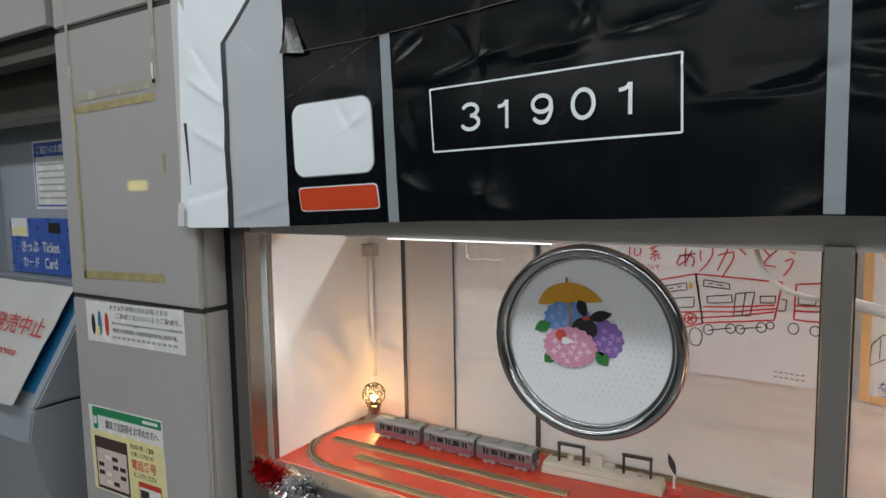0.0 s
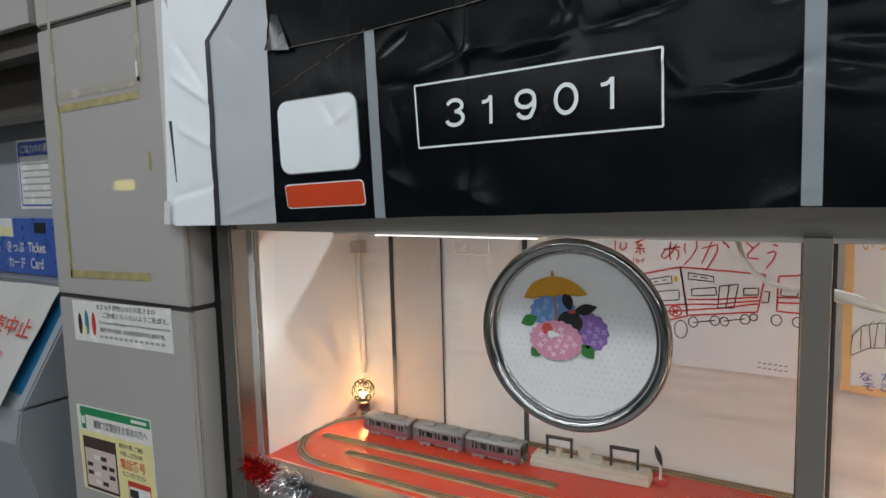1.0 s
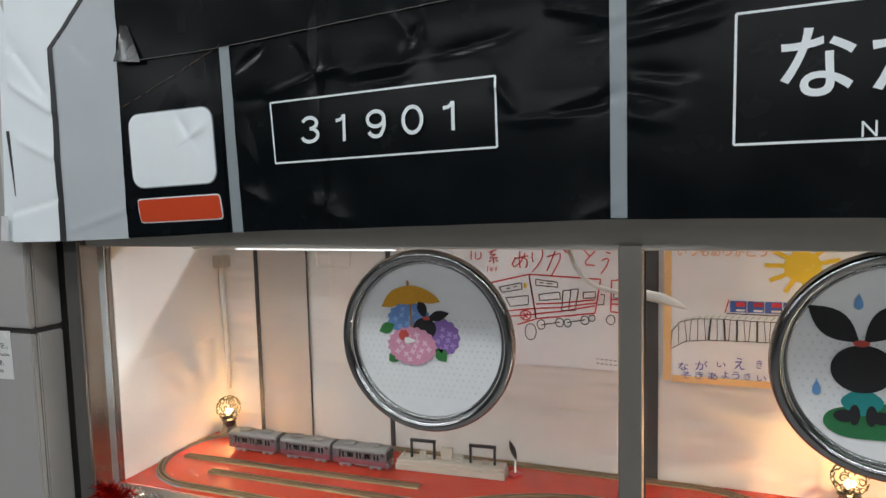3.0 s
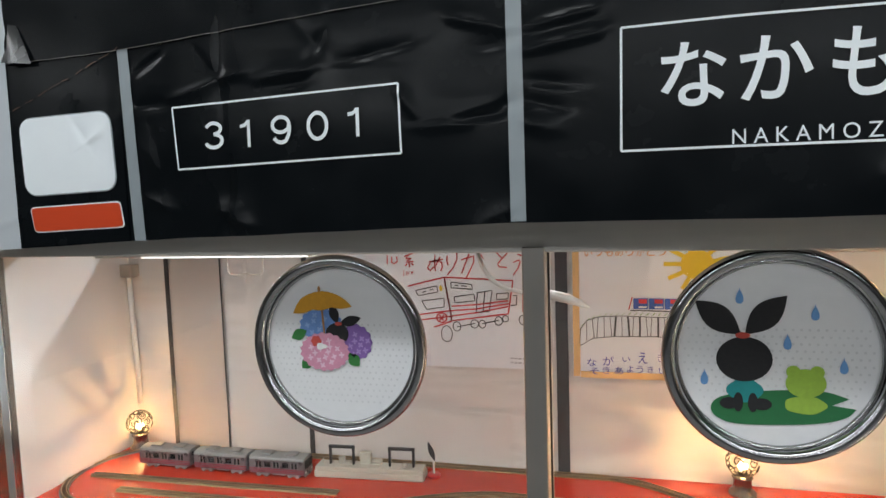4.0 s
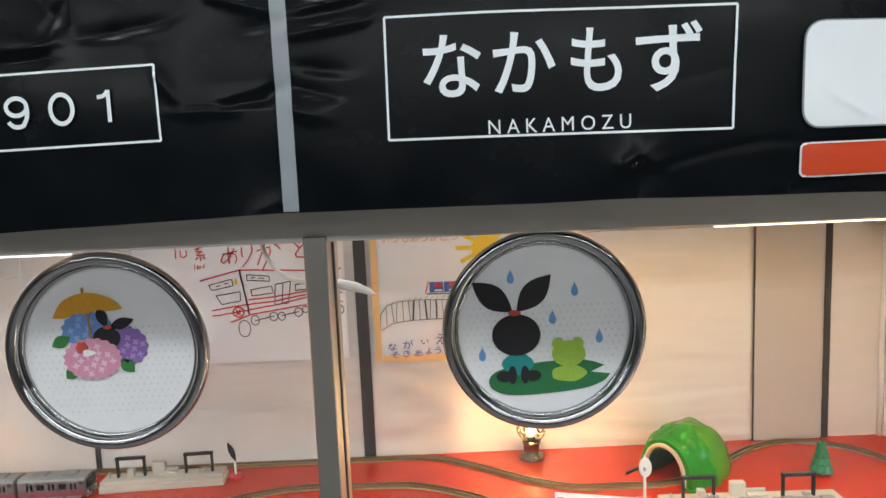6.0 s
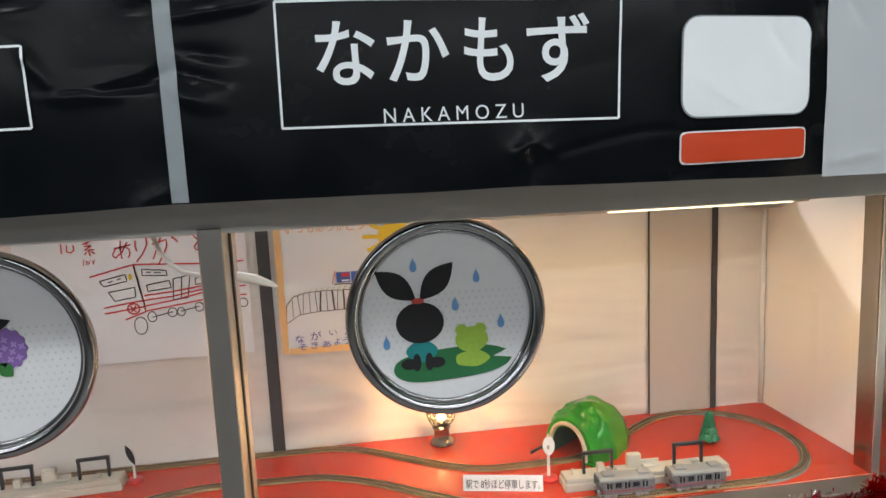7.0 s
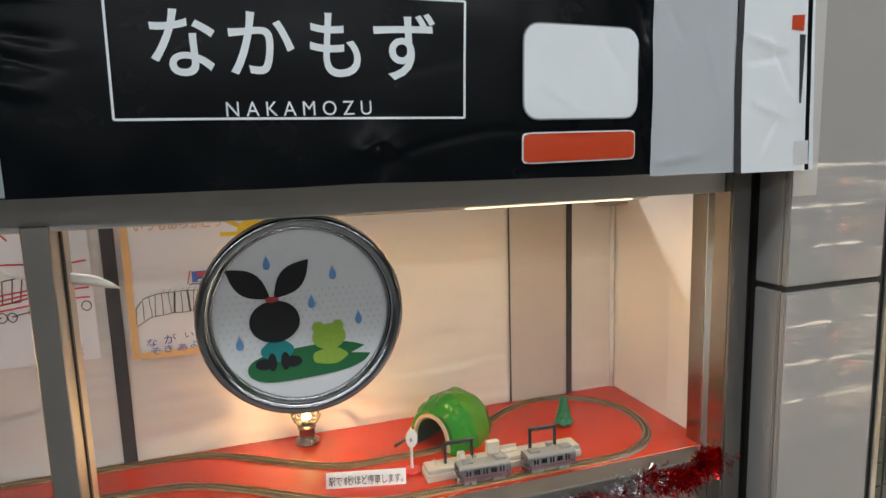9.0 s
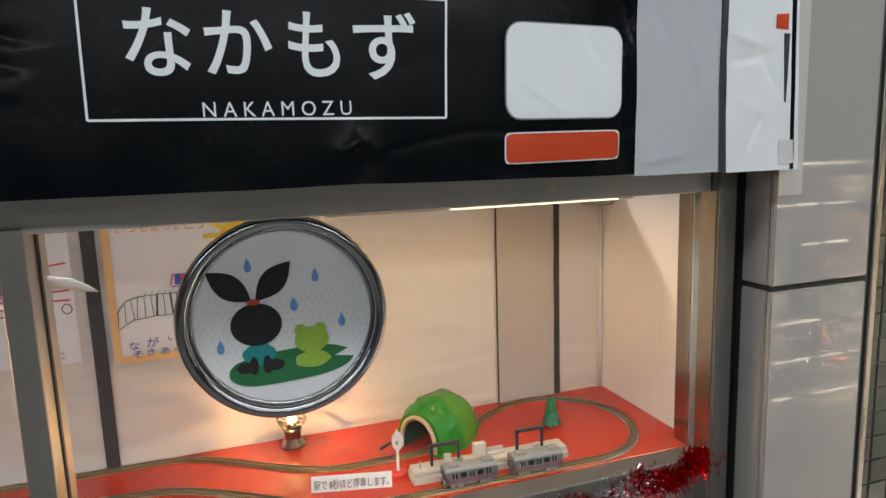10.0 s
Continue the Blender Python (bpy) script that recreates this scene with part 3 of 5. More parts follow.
part("lettering", on_banner(fit_text("N A K A M O Z U", 0.163, 0.0165, 0.0, 0.0), 0.3137, 1.6352, 0.0024), M_VWHITE, banner)

# ---- round framed cloths in front of the glass ----
def ring_frame(name, loc, label):
    t = thing(name, loc, label, "round frame", "round chrome frames")
    t.scale = (1.02, 1.0, 1.02)
    n, k = 96, 14
    bm = bmesh.new()
    prof = []
    for i in range(k):
        a = 2 * math.pi * i / k
        prof.append((0.1350 + 0.0090 * math.cos(a), 0.010 * math.sin(a)))
    prof2 = [(0.1245 + 0.0035 * math.cos(2 * math.pi * i / 8), 0.004 + 0.0045 * math.sin(2 * math.pi * i / 8)) for i in range(8)]
    for pr_, nm in ((prof, "outer_hoop"), (prof2, "inner_hoop")):
        bm = bmesh.new()
        rings = [[bm.verts.new((r * math.cos(2 * math.pi * i / n), y, r * math.sin(2 * math.pi * i / n))) for r, y in pr_] for i in range(n)]
        for i in range(n):
            a, b = rings[i], rings[(i + 1) % n]
            for j in range(len(pr_)):
                l = (j + 1) % len(pr_)
                bm.faces.new((a[j], b[j], b[l], a[l]))
        bmesh.ops.recalc_face_normals(bm, faces=bm.faces[:])
        part(nm, bm, M_CHROME, t, "chromed hoop", True)
    bm = bmesh.new()
    rows = 22
    rr = [0.126 * i / rows for i in range(1, rows + 1)]
    c = bm.verts.new((0, 0.007, 0))
    prev = None
    for r in rr:
        ring = []
        for i in range(n):
            a = 2 * math.pi * i / n
            x, z = r * math.cos(a), r * math.sin(a)
            ring.append(bm.verts.new((x, 0.0072 + 0.0006 * noise.noise((x * 22, z * 22, loc[0] * 9)), z)))
        for i in range(n):
            j = (i + 1) % n
            bm.faces.new((c, ring[j], ring[i]) if prev is None else (prev[i], prev[j], ring[j], ring[i]))
        prev = ring
    bmesh.ops.recalc_face_normals(bm, faces=bm.faces[:])
    part("cloth", bm, M_CLOTH, t, "taut white cloth", True)
    # faint flat dots in a band across the cloth, grey as the shade of raised dots
    bm = bmesh.new()
    for i in range(-12, 13):
        for j in range(-9, 5):
            x, z = i * 0.0098 + (j % 2) * 0.0049, j * 0.0094 - 0.004
            if math.hypot(x, z) < 0.114:
                vs = [bm.verts.new((x + 0.0019 * math.cos(a * math.pi / 3), 0.0064, z + 0.0019 * math.sin(a * math.pi / 3))) for a in range(6)]
                bm.faces.new(vs[::-1])
    part("dot_print", bm, M_DOTS, t, "flat grey dots painted as the shade of raised ones")
    return t


# cloth colour darkened a little: painted shade of its raised dots
M_DOTS = mat("raised_dot_shade", (0.74, 0.75, 0.76), 0.8)
M_FELT = {k: mat("felt_" + k, c, 0.85, var=0.12, scale=180, bump=0.08) for k, c in {
    "yellow": (0.66, 0.33, 0.03), "wood": (0.42, 0.22, 0.08), "blue": (0.16, 0.30, 0.62), "pink": (0.66, 0.30, 0.42), "purple": (0.25, 0.14, 0.42), "black": (0.018, 0.018, 0.02),
    "green": (0.04, 0.20, 0.05), "pad": (0.025, 0.17, 0.06), "frog": (0.33, 0.52, 0.07), "teal": (0.02, 0.27, 0.27), "red": (0.55, 0.08, 0.06), "drop": (0.16, 0.36, 0.68), "petal": (0.78, 0.55, 0.66),
    "white": (0.82, 0.82, 0.8), "bluep": (0.28, 0.44, 0.74), "purplep": (0.42, 0.28, 0.60)}.items()}


def patch(parent, name, outline, key, lift, label=""):
    part(name, plate(outline, 0.0005, pose(0, 0.0064 - lift * 0.0005, 0)), M_FELT[key], parent, label)


def rounded_loop(pts, sharp):
    """Corner-cut outline, twice over, that keeps the corners named in sharp."""
    keep = {pts[i] for i in sharp}
    for _ in range(2):
        out = []
        n = len(pts)
        for i in range(n):
            p, a, b = pts[i], pts[i - 1], pts[(i + 1) % n]
            if p in keep:
                out.append(p)
            else:
                out += [(0.75 * p[0] + 0.25 * a[0], 0.75 * p[1] + 0.25 * a[1]), (0.75 * p[0] + 0.25 * b[0], 0.75 * p[1] + 0.25 * b[1])]
        pts = out
    return pts


rl = ring_frame("round_frame", (-0.3186, 0.895, 1.3477), "chrome hoop holding white cloth with umbrella and hydrangea patches")
ox, oz = 0.011, 0.004
umb = [(-0.087, 0.047), (-0.080, 0.062), (-0.068, 0.075), (-0.038, 0.084), (-0.012, 0.078), (0.004, 0.068), (0.013, 0.058), (-0.005, 0.054), (-0.021, 0.057), (-0.038, 0.051), (-0.053, 0.053), (-0.071, 0.046)]
patch(rl, "blue_flower", ellipse(-0.041 + ox, 0.028 + oz, 0.036, 0.026, 60, 0.05, 15), "blue", 0)
patch(rl, "purple_flower", ellipse(0.016 + ox, 0.002 + oz, 0.027, 0.028, 60, 0.05, 13), "purple", 0)
patch(rl, "leaf", leaf(-0.093 + ox, 0.006 + oz, -0.066 + ox, 0.019 + oz, 0.009), "green", 1)
patch(rl, "leaf", leaf(-0.077 + ox, -0.042 + oz, -0.060 + ox, -0.026 + oz, 0.009), "green", 1)
patch(rl, "leaf", leaf(0.021 + ox, -0.036 + oz, 0.004 + ox, -0.016 + oz, 0.010), "green", 1)
patch(rl, "dark_round", ellipse(-0.014 + ox, 0.015 + oz, 0.019, 0.017), "black", 2)
patch(rl, "dark_leaf", leaf(-0.013 + ox, 0.031 + oz, -0.023 + ox, 0.062 + oz, 0.008), "black", 2)
patch(rl, "dark_leaf", leaf(-0.010 + ox, 0.030 + oz, 0.027 + ox, 0.041 + oz, 0.008), "black", 2)
patch(rl, "red_band", ellipse(-0.011 + ox, 0.031 + oz, 0.006, 0.003), "red", 3)
patch(rl, "umbrella_stick", [(-0.0395 + ox, 0.055 + oz), (-0.0365 + ox, 0.055 + oz), (-0.0335 + ox, 0.010 + oz), (-0.0365 + ox, 0.010 + oz)], "wood", 3)
patch(rl, "umbrella", [(x + ox, z + oz) for x, z in rounded_loop(umb, (0, 6, 8, 10))], "yellow", 4, "ochre umbrella patch")
patch(rl, "umbrella_tip", ellipse(-0.041 + ox, 0.0855 + oz, 0.0022, 0.005), "wood", 4)
patch(rl, "pink_flower", ellipse(-0.036 + ox, -0.014 + oz, 0.041, 0.030, 70, 0.045, 19), "pink", 4)
patch(rl, "red_round", ellipse(-0.049 + ox, 0.003 + oz, 0.0085, 0.0085, 28, 0.08, 6), "red", 7)
patch(rl, "white_shape", ellipse(-0.040 + ox, -0.005 + oz, 0.009, 0.005, 28, 0.15, 3), "white", 8)
rs = random.Random(4)
for cx, cz, rx, rz, key, cnt, lift in ((-0.036, -0.014, 0.032, 0.022, "petal", 16, 5), (-0.045, 0.030, 0.026, 0.016, "bluep", 8, 1), (0.020, -0.002, 0.018, 0.020, "purplep", 9, 1)):
    for i in range(cnt):
        a = i * 2.4
        r = math.sqrt((i + 0.5) / cnt)
        patch(rl, "petal", ellipse(cx + ox + rx * r * math.cos(a), cz + oz + rz * r * math.sin(a), 0.0037, 0.0037, 16, 0.45, 4, rs.random()), key, lift)

rr_ = ring_frame("round_frame", (0.3147, 0.882, 1.3550), "chrome hoop holding white cloth with raindrop and lily pad patches")
ox, oz = 0.007, 0.0135

padl = [(-0.088, -0.088), (-0.083, -0.076), (-0.065, -0.068), (-0.018, -0.061), (0.049, -0.058), (0.079, -0.069), (0.059, -0.078), (0.087, -0.082), (0.079, -0.093), (0.050, -0.103), (-0.010, -0.108), (-0.060, -0.109), (-0.082, -0.100)]
patch(rr_, "lily_pad", [(x + ox, z + oz) for x, z in rounded_loop(padl, (5, 6, 7))], "pad", 0, "dark green lily pad patch")
patch(rr_, "dark_leaf", leaf(-0.050 + ox, 0.013 + oz, -0.107 + ox, 0.058 + oz, 0.017), "black", 1)
patch(rr_, "dark_leaf", leaf(-0.045 + ox, 0.013 + oz, 0.005 + ox, 0.065 + oz, 0.017), "black", 1)
patch(rr_, "teal_round", ellipse(-0.045 + ox, -0.062 + oz, 0.022, 0.016, 28, 0.05, 4), "teal", 1)
patch(rr_, "dark_round", ellipse(-0.046 + ox, -0.020 + oz, 0.0345, 0.030), "black", 2)
for x in (-0.064, -0.024):
    patch(rr_, "dark_oval", ellipse(x + ox, -0.080 + oz, 0.012, 0.008), "black", 2)
for x in (-0.053, -0.035):
    patch(rr_, "dark_oval", ellipse(x + ox, -0.078 + oz, 0.006, 0.013), "black", 3)
patch(rr_, "red_band", ellipse(-0.048 + ox, 0.012 + oz, 0.009, 0.0042), "red", 3)
patch(rr_, "green_round", ellipse(0.028 + ox, -0.079 + oz, 0.025, 0.012, 32, 0.04, 5), "frog", 1)
patch(rr_, "green_round", ellipse(0.028 + ox, -0.050 + oz, 0.024, 0.019), "frog", 2)
for x in (0.013, 0.041):
    patch(rr_, "green_bump", ellipse(x + ox, -0.035 + oz, 0.0085, 0.0085), "frog", 3)
for x, z in ((-0.052, 0.065), (0.038, 0.044), (0.006, 0.005), (0.072, -0.025), (-0.095, -0.045)):
    d = [(x + ox + 0.0045 * math.sin(a) * (1 - 0.45 * math.cos(a)) , z + oz - 0.002 + 0.009 * math.cos(a)) for a in [2 * math.pi * i / 20 for i in range(20)]]
    d[0] = (x + ox, z + oz + 0.010)
    patch(rr_, "raindrop", d, "drop", 1)

# ---- linings and children's drawings on the back board ----
def strip(x0, x1, z0, z1, y, m, name, label):
    t = tagged(part(name, box(x0, x1, y - 0.0012, y, z0, z1), m), label, "paper strip")
    return t


strip(-0.894, -0.7605, FZ, 1.53, BY - 0.0070, M_COLUMN, "paper_column", "grey beige paper column on the case back")
strip(0.8005, 0.940, FZ, 1.53, BY - 0.0070, M_COLUMN, "paper_column", "grey beige paper column on the case back")
for x0, x1 in ((-0.906, -0.894), (-0.7605, -0.7565), (0.7965, 0.8005), (0.940, 0.9545), (-0.003, 0.021), (-0.554, -0.542)):
    bm = bmesh.new()
    n = 24
    L, R_ = [], []
    for i in range(n + 1):
        z = FZ + 0.0005 + 0.52 * i / n
        wv = 0.0008 * noise.noise((x0 * 40, z * 12, 0)) if x1 - x0 < 0.02 else 0.0016 * noise.noise((x0 * 40, z * 9, 0))
        L.append(bm.verts.new((x0 + wv, BY - 0.0094, z)))
        R_.append(bm.verts.new((x1 + 0.7 * wv, BY - 0.0094, z)))
    for i in range(n):
        bm.faces.new((L[i], R_[i], R_[i + 1], L[i + 1]))
    tagged(part("marker_strip", bm, M_BLACKPAPER), "black marker-coloured paper strip on the case back", "paper strip")
# overlapping lining sheets, their edges just seen
for x0, x1, z0, z1 in ((-0.755, -0.10, FZ, 1.134), (-0.70, -0.56, 1.22, 1.50)):
    bm = bmesh.new()
    nu, nv = 30, 10
    g = [[bm.verts.new((x0 + (x1 - x0) * i / nu, BY - 0.0072 - 0.0025 * (0.5 + noise.noise((i * 0.35, j * 0.5, x0 * 7))) * (j / nv), z0 + (z1 - z0) * j / nv - 0.010 * (i / nu) * (j == nv))) for j in range(nv + 1)] for i in range(nu + 1)]
    for i in range(nu):
        for j in range(nv):
            bm.faces.new((g[i][j], g[i + 1][j], g[i + 1][j + 1], g[i][j + 1]))
    tagged(part("lining_sheet", bm, M_PAPER, None, "", True), "loose creased sheet of beige lining paper", "paper sheet")

M_SLEEVE = mat("paper_in_clear_sleeve", (0.82, 0.83, 0.86), 0.10, var=0.02, scale=16, bump=0.22)
C_RED = flat("red_crayon", (0.62, 0.045, 0.05), 0.7)
C_BLACK = flat("black_pencil", (0.05, 0.05, 0.05), 0.7)
C_BLUE = flat("blue_pen", (0.05, 0.05, 0.36), 0.7)
C_YELLOW = flat("yellow_crayon", (0.80, 0.55, 0.03), 0.7)
C_ORANGE = flat("orange_crayon", (0.78, 0.34, 0.10), 0.7)
C_GREEN = flat("green_crayon", (0.22, 0.38, 0.10), 0.7)
C_GREYINK = flat("faint_pencil_grey", (0.36, 0.36, 0.38), 0.8)
C_BORDER = flat("pale_orange_border", (0.80, 0.50, 0.22), 0.7)
YD = BY - 0.0102


def drawing(name, x0, x1, z0, z1, label):
    t = thing(name, ((x0 + x1) / 2, YD, z0), label, "drawing")
    bm = bmesh.new()
    nu, nv = 14, 12
    g = [[bm.verts.new((x0 + (x1 - x0) * i / nu - t.location.x, 0.0012 * noise.noise((i * 0.4, j * 0.4, x0)) + 0.0014, z0 + (z1 - z0) * j / nv - t.location.z)) for j in range(nv + 1)] for i in range(nu + 1)]
    for i in range(nu):
        for j in range(nv):
            bm.faces.new((g[i][j], g[i + 1][j], g[i + 1][j + 1], g[i][j + 1]))
    part("paper", bm, M_SLEEVE, t, "paper in a clear sleeve", True)
    return t


def wobble(pts, amp=0.0008, step=0.006):
    out = []
    for (a, b), (c, d) in zip(pts, pts[1:]):
        n = max(2, int(math.hypot(c - a, d - b) / step))
        for i in range(n):
            x, z = a + (c - a) * i / n, b + (d - b) * i / n
            out.append((x + amp * noise.noise((x * 90, z * 90, 1)), z + amp * noise.noise((x * 90, z * 90, 5))))
    return out + [pts[-1]]


def stroke(t, pts, m, w=0.0022, name="stroke", closed=False):
    if closed:
        pts = pts + pts[:1]
    part(name, ribbon(wobble(pts), w, 0.0012, pose(-t.location.x, 0, -t.location.z)), m, t)


def written(t, body, x, z, w, h, m, name="writing", tilt=0.0):
    part(name, moved(fit_text(body, w, h, 0.0001), x - t.location.x, -0.0012, z - t.location.z, 0, 0, tilt), m, t)


dr = drawing("childs_drawing", -0.44, -0.022, 1.224, 1.50, "child's crayon drawing of a red train on white paper")
for pts, cl in (([(-0.310, 1.394), (-0.230, 1.413), (-0.216, 1.321), (-0.255, 1.308)], False), ([(-0.230, 1.413), (-0.087, 1.406), (-0.098, 1.338), (-0.216, 1.322)], True), ([(-0.028, 1.408), (-0.066, 1.404), (-0.068, 1.342), (-0.028, 1.341)], False),
                ([(-0.216, 1.352), (-0.166, 1.356), (-0.098, 1.365)], False), ([(-0.216, 1.343), (-0.166, 1.347), (-0.096, 1.359)], False), ([(-0.216, 1.332), (-0.166, 1.339), (-0.098, 1.353)], False),
                ([(-0.290, 1.333), (-0.259, 1.338), (-0.216, 1.343)], False), ([(-0.290, 1.322), (-0.259, 1.326), (-0.216, 1.331)], False), ([(-0.068, 1.366), (-0.028, 1.369)], False), ([(-0.068, 1.357), (-0.028, 1.359)], False), (ellipse(-0.238, 1.328, 0.011, 0.010, 14), True), ([(-0.243, 1.322), (-0.233, 1.334)], False), ([(-0.243, 1.334), (-0.234, 1.322)], False)):
    stroke(dr, pts, C_RED, 0.0029, "red_line", cl)
for pts, cl in (([(-0.216, 1.403), (-0.172, 1.398), (-0.171, 1.388), (-0.216, 1.391)], True), ([(-0.210, 1.372), (-0.168, 1.378), (-0.166, 1.364), (-0.209, 1.360)], True), ([(-0.161, 1.381), (-0.130, 1.386), (-0.137, 1.342), (-0.164, 1.341)], True),
                ([(-0.145, 1.384), (-0.150, 1.342)], False), ([(-0.121, 1.379), (-0.097, 1.381), (-0.098, 1.369), (-0.121, 1.367)], True), ([(-0.293, 1.385), (-0.246, 1.395), (-0.245, 1.382), (-0.287, 1.374)], True),
                ([(-0.280, 1.363), (-0.232, 1.369), (-0.232, 1.351), (-0.270, 1.345)], True), ([(-0.087, 1.376), (-0.080, 1.376), (-0.081, 1.357), (-0.092, 1.355)], False), ([(-0.062, 1.381), (-0.035, 1.382), (-0.036, 1.370), (-0.062, 1.370)], True),
                ([(-0.206, 1.309), (-0.168, 1.317)], False), ([(-0.152, 1.317), (-0.118, 1.324)], False), ([(-0.208, 1.396), (-0.200, 1.396)], False), ([(-0.194, 1.395), (-0.182, 1.394)], False), ([(-0.278, 1.381), (-0.270, 1.384)], False), ([(-0.262, 1.386), (-0.255, 1.388)], False)):
    stroke(dr, pts, C_BLACK, 0.0021, "black_line", cl)
for x, z, r, k in ((-0.228, 1.294, 0.012, 1.4), (-0.206, 1.310, 0.008, 1.2), (-0.168, 1.316, 0.008, 1.1), (-0.152, 1.316, 0.007, 1.2), (-0.118, 1.323, 0.008, 1.1), (-0.104, 1.328, 0.006, 1.1), (-0.068, 1.326, 0.008, 1.2), (-0.035, 1.325, 0.008, 1.1)):
    stroke(dr, ellipse(x, z, r, r * k, 18), C_BLACK, 0.0019, "wheel_outline", True)
part("yellow_mark", moved(plate(ellipse(-0.238, 1.390, 0.0035, 0.006, 12), 0.0004), -dr.location.x, -0.0012, -dr.location.z), C_YELLOW, dr)
# crayon lettering, stroke by stroke
HAND_A = [[(-0.261, 1.445), (-0.244, 1.448), (-0.231, 1.451)], [(-0.248, 1.460), (-0.250, 1.444), (-0.248, 1.426)], [(-0.237, 1.456), (-0.247, 1.438), (-0.260, 1.427), (-0.265, 1.433), (-0.258, 1.445), (-0.243, 1.449), (-0.234, 1.443), (-0.233, 1.434), (-0.237, 1.426)]]
HAND_RI = [[(-0.222, 1.458), (-0.223, 1.447), (-0.221, 1.438)], [(-0.201, 1.467), (-0.202, 1.449), (-0.209, 1.435), (-0.223, 1.418)]]
HAND_GA = [[(-0.193, 1.449), (-0.176, 1.454), (-0.166, 1.457), (-0.166, 1.445), (-0.172, 1.432), (-0.185, 1.409)], [(-0.176, 1.462), (-0.183, 1.443), (-0.193, 1.421)], [(-0.160, 1.466), (-0.154, 1.458)], [(-0.154, 1.461), (-0.146, 1.451)]]
HAND_TO = [[(-0.120, 1.465), (-0.114, 1.458), (-0.108, 1.452)], [(-0.097, 1.462), (-0.110, 1.449), (-0.117, 1.440), (-0.114, 1.434), (-0.098, 1.433)]]
HAND_U = [[(-0.077, 1.460), (-0.068, 1.457)], [(-0.085, 1.443), (-0.075, 1.448), (-0.071, 1.445), (-0.076, 1.431), (-0.086, 1.417)]]
HAND_KEI = [[(-0.315, 1.457), (-0.304, 1.461), (-0.296, 1.464)], [(-0.305, 1.461), (-0.312, 1.452), (-0.300, 1.453)], [(-0.300, 1.453), (-0.313, 1.445), (-0.295, 1.446)], [(-0.305, 1.446), (-0.304, 1.434)], [(-0.309, 1.442), (-0.314, 1.437)], [(-0.300, 1.443), (-0.295, 1.438)]]
HAND_TEN = [[(-0.353, 1.460), (-0.353, 1.441)], [(-0.343, 1.457), (-0.344, 1.445), (-0.338, 1.442), (-0.331, 1.447), (-0.332, 1.457)]]
HAND_SMALL = [[(-0.317, 1.428), (-0.318, 1.416)], [(-0.312, 1.426), (-0.312, 1.417)], [(-0.310, 1.425), (-0.308, 1.417), (-0.305, 1.425)], [(-0.301, 1.426), (-0.300, 1.418), (-0.297, 1.427)]]
for letter, thick in ((HAND_A, 0.0026), (HAND_RI, 0.0026), (HAND_GA, 0.0026), (HAND_TO, 0.0026), (HAND_U, 0.0026), (HAND_KEI, 0.0026), (HAND_TEN, 0.0026), (HAND_SMALL, 0.0014)):
    for pts in letter:
        stroke(dr, pts, C_RED, thick, "writing")
for i in range(2):
    for j in range(6):
        stroke(dr, [(-0.096 + j * 0.0085, 1.246 - i * 0.009 - j * 0.0003), (-0.0905 + j * 0.0085, 1.2465 - i * 0.009 - j * 0.0003)], C_GREYINK, 0.0028, "writing_bar")

dr = drawing("childs_drawing", 0.030, 0.40, 1.212, 1.50, "child's drawing of a long train on a bridge under a sun")
for pts in ([(0.0375, 1.498), (0.0375, 1.214)], [(0.0445, 1.2185), (0.3855, 1.2185)], [(0.3925, 1.214), (0.3925, 1.498)]):
    stroke(dr, pts, C_BORDER, 0.013, "border")
stroke(dr, [(0.044, 1.308), (0.058, 1.327), (0.083, 1.335), (0.125, 1.337), (0.189, 1.335), (0.26, 1.335), (0.38, 1.330)], C_BLACK, 0.0014, "black_line")
stroke(dr, [(0.044, 1.276), (0.070, 1.292), (0.107, 1.296), (0.189, 1.297), (0.26, 1.297), (0.38, 1.294)], C_BLACK, 0.0014, "black_line")
for i in range(30):
    x = 0.046 + i * 0.0112
    top, bot = 1.336 - 0.026 * math.exp(-(x - 0.044) / 0.018), 1.296 - 0.019 * math.exp(-(x - 0.044) / 0.016)
    stroke(dr, [(x, top), (x + 0.003 * (i % 3 - 1), bot)], C_BLACK, 0.0034 if i in (6, 8, 10, 13, 21) else 0.0013, "bridge_line")
    stroke(dr, [(x, top + 0.002), (x + 0.006, top + 0.008)], C_GREEN, 0.0012, "grass_line")
C_CAR = flat("blue_crayon", (0.06, 0.12, 0.42), 0.7)
for i in range(7):
    x = 0.146 + i * 0.029
    part("car_body", moved(plate([(x, 1.351), (x + 0.027, 1.351), (x + 0.027, 1.372), (x, 1.372)], 0.0003), -dr.location.x, -0.0012, -dr.location.z), C_CAR, dr)
    part("car_stripe", moved(plate([(x + 0.010, 1.362), (x + 0.025, 1.362), (x + 0.025, 1.370), (x + 0.010, 1.370)], 0.0006), -dr.location.x, -0.0012, -dr.location.z), C_RED, dr)
    part("car_stripe", moved(plate([(x + 0.010, 1.353), (x + 0.025, 1.353), (x + 0.025, 1.3565), (x + 0.010, 1.3565)], 0.0006), -dr.location.x, -0.0012, -dr.location.z), M_WHITEPAPER, dr)
stroke(dr, [(0.137, 1.349), (0.144, 1.374)], C_RED, 0.002, "red_line")
stroke(dr, [(0.140, 1.348), (0.36, 1.346)], C_BLACK, 0.002, "black_line")
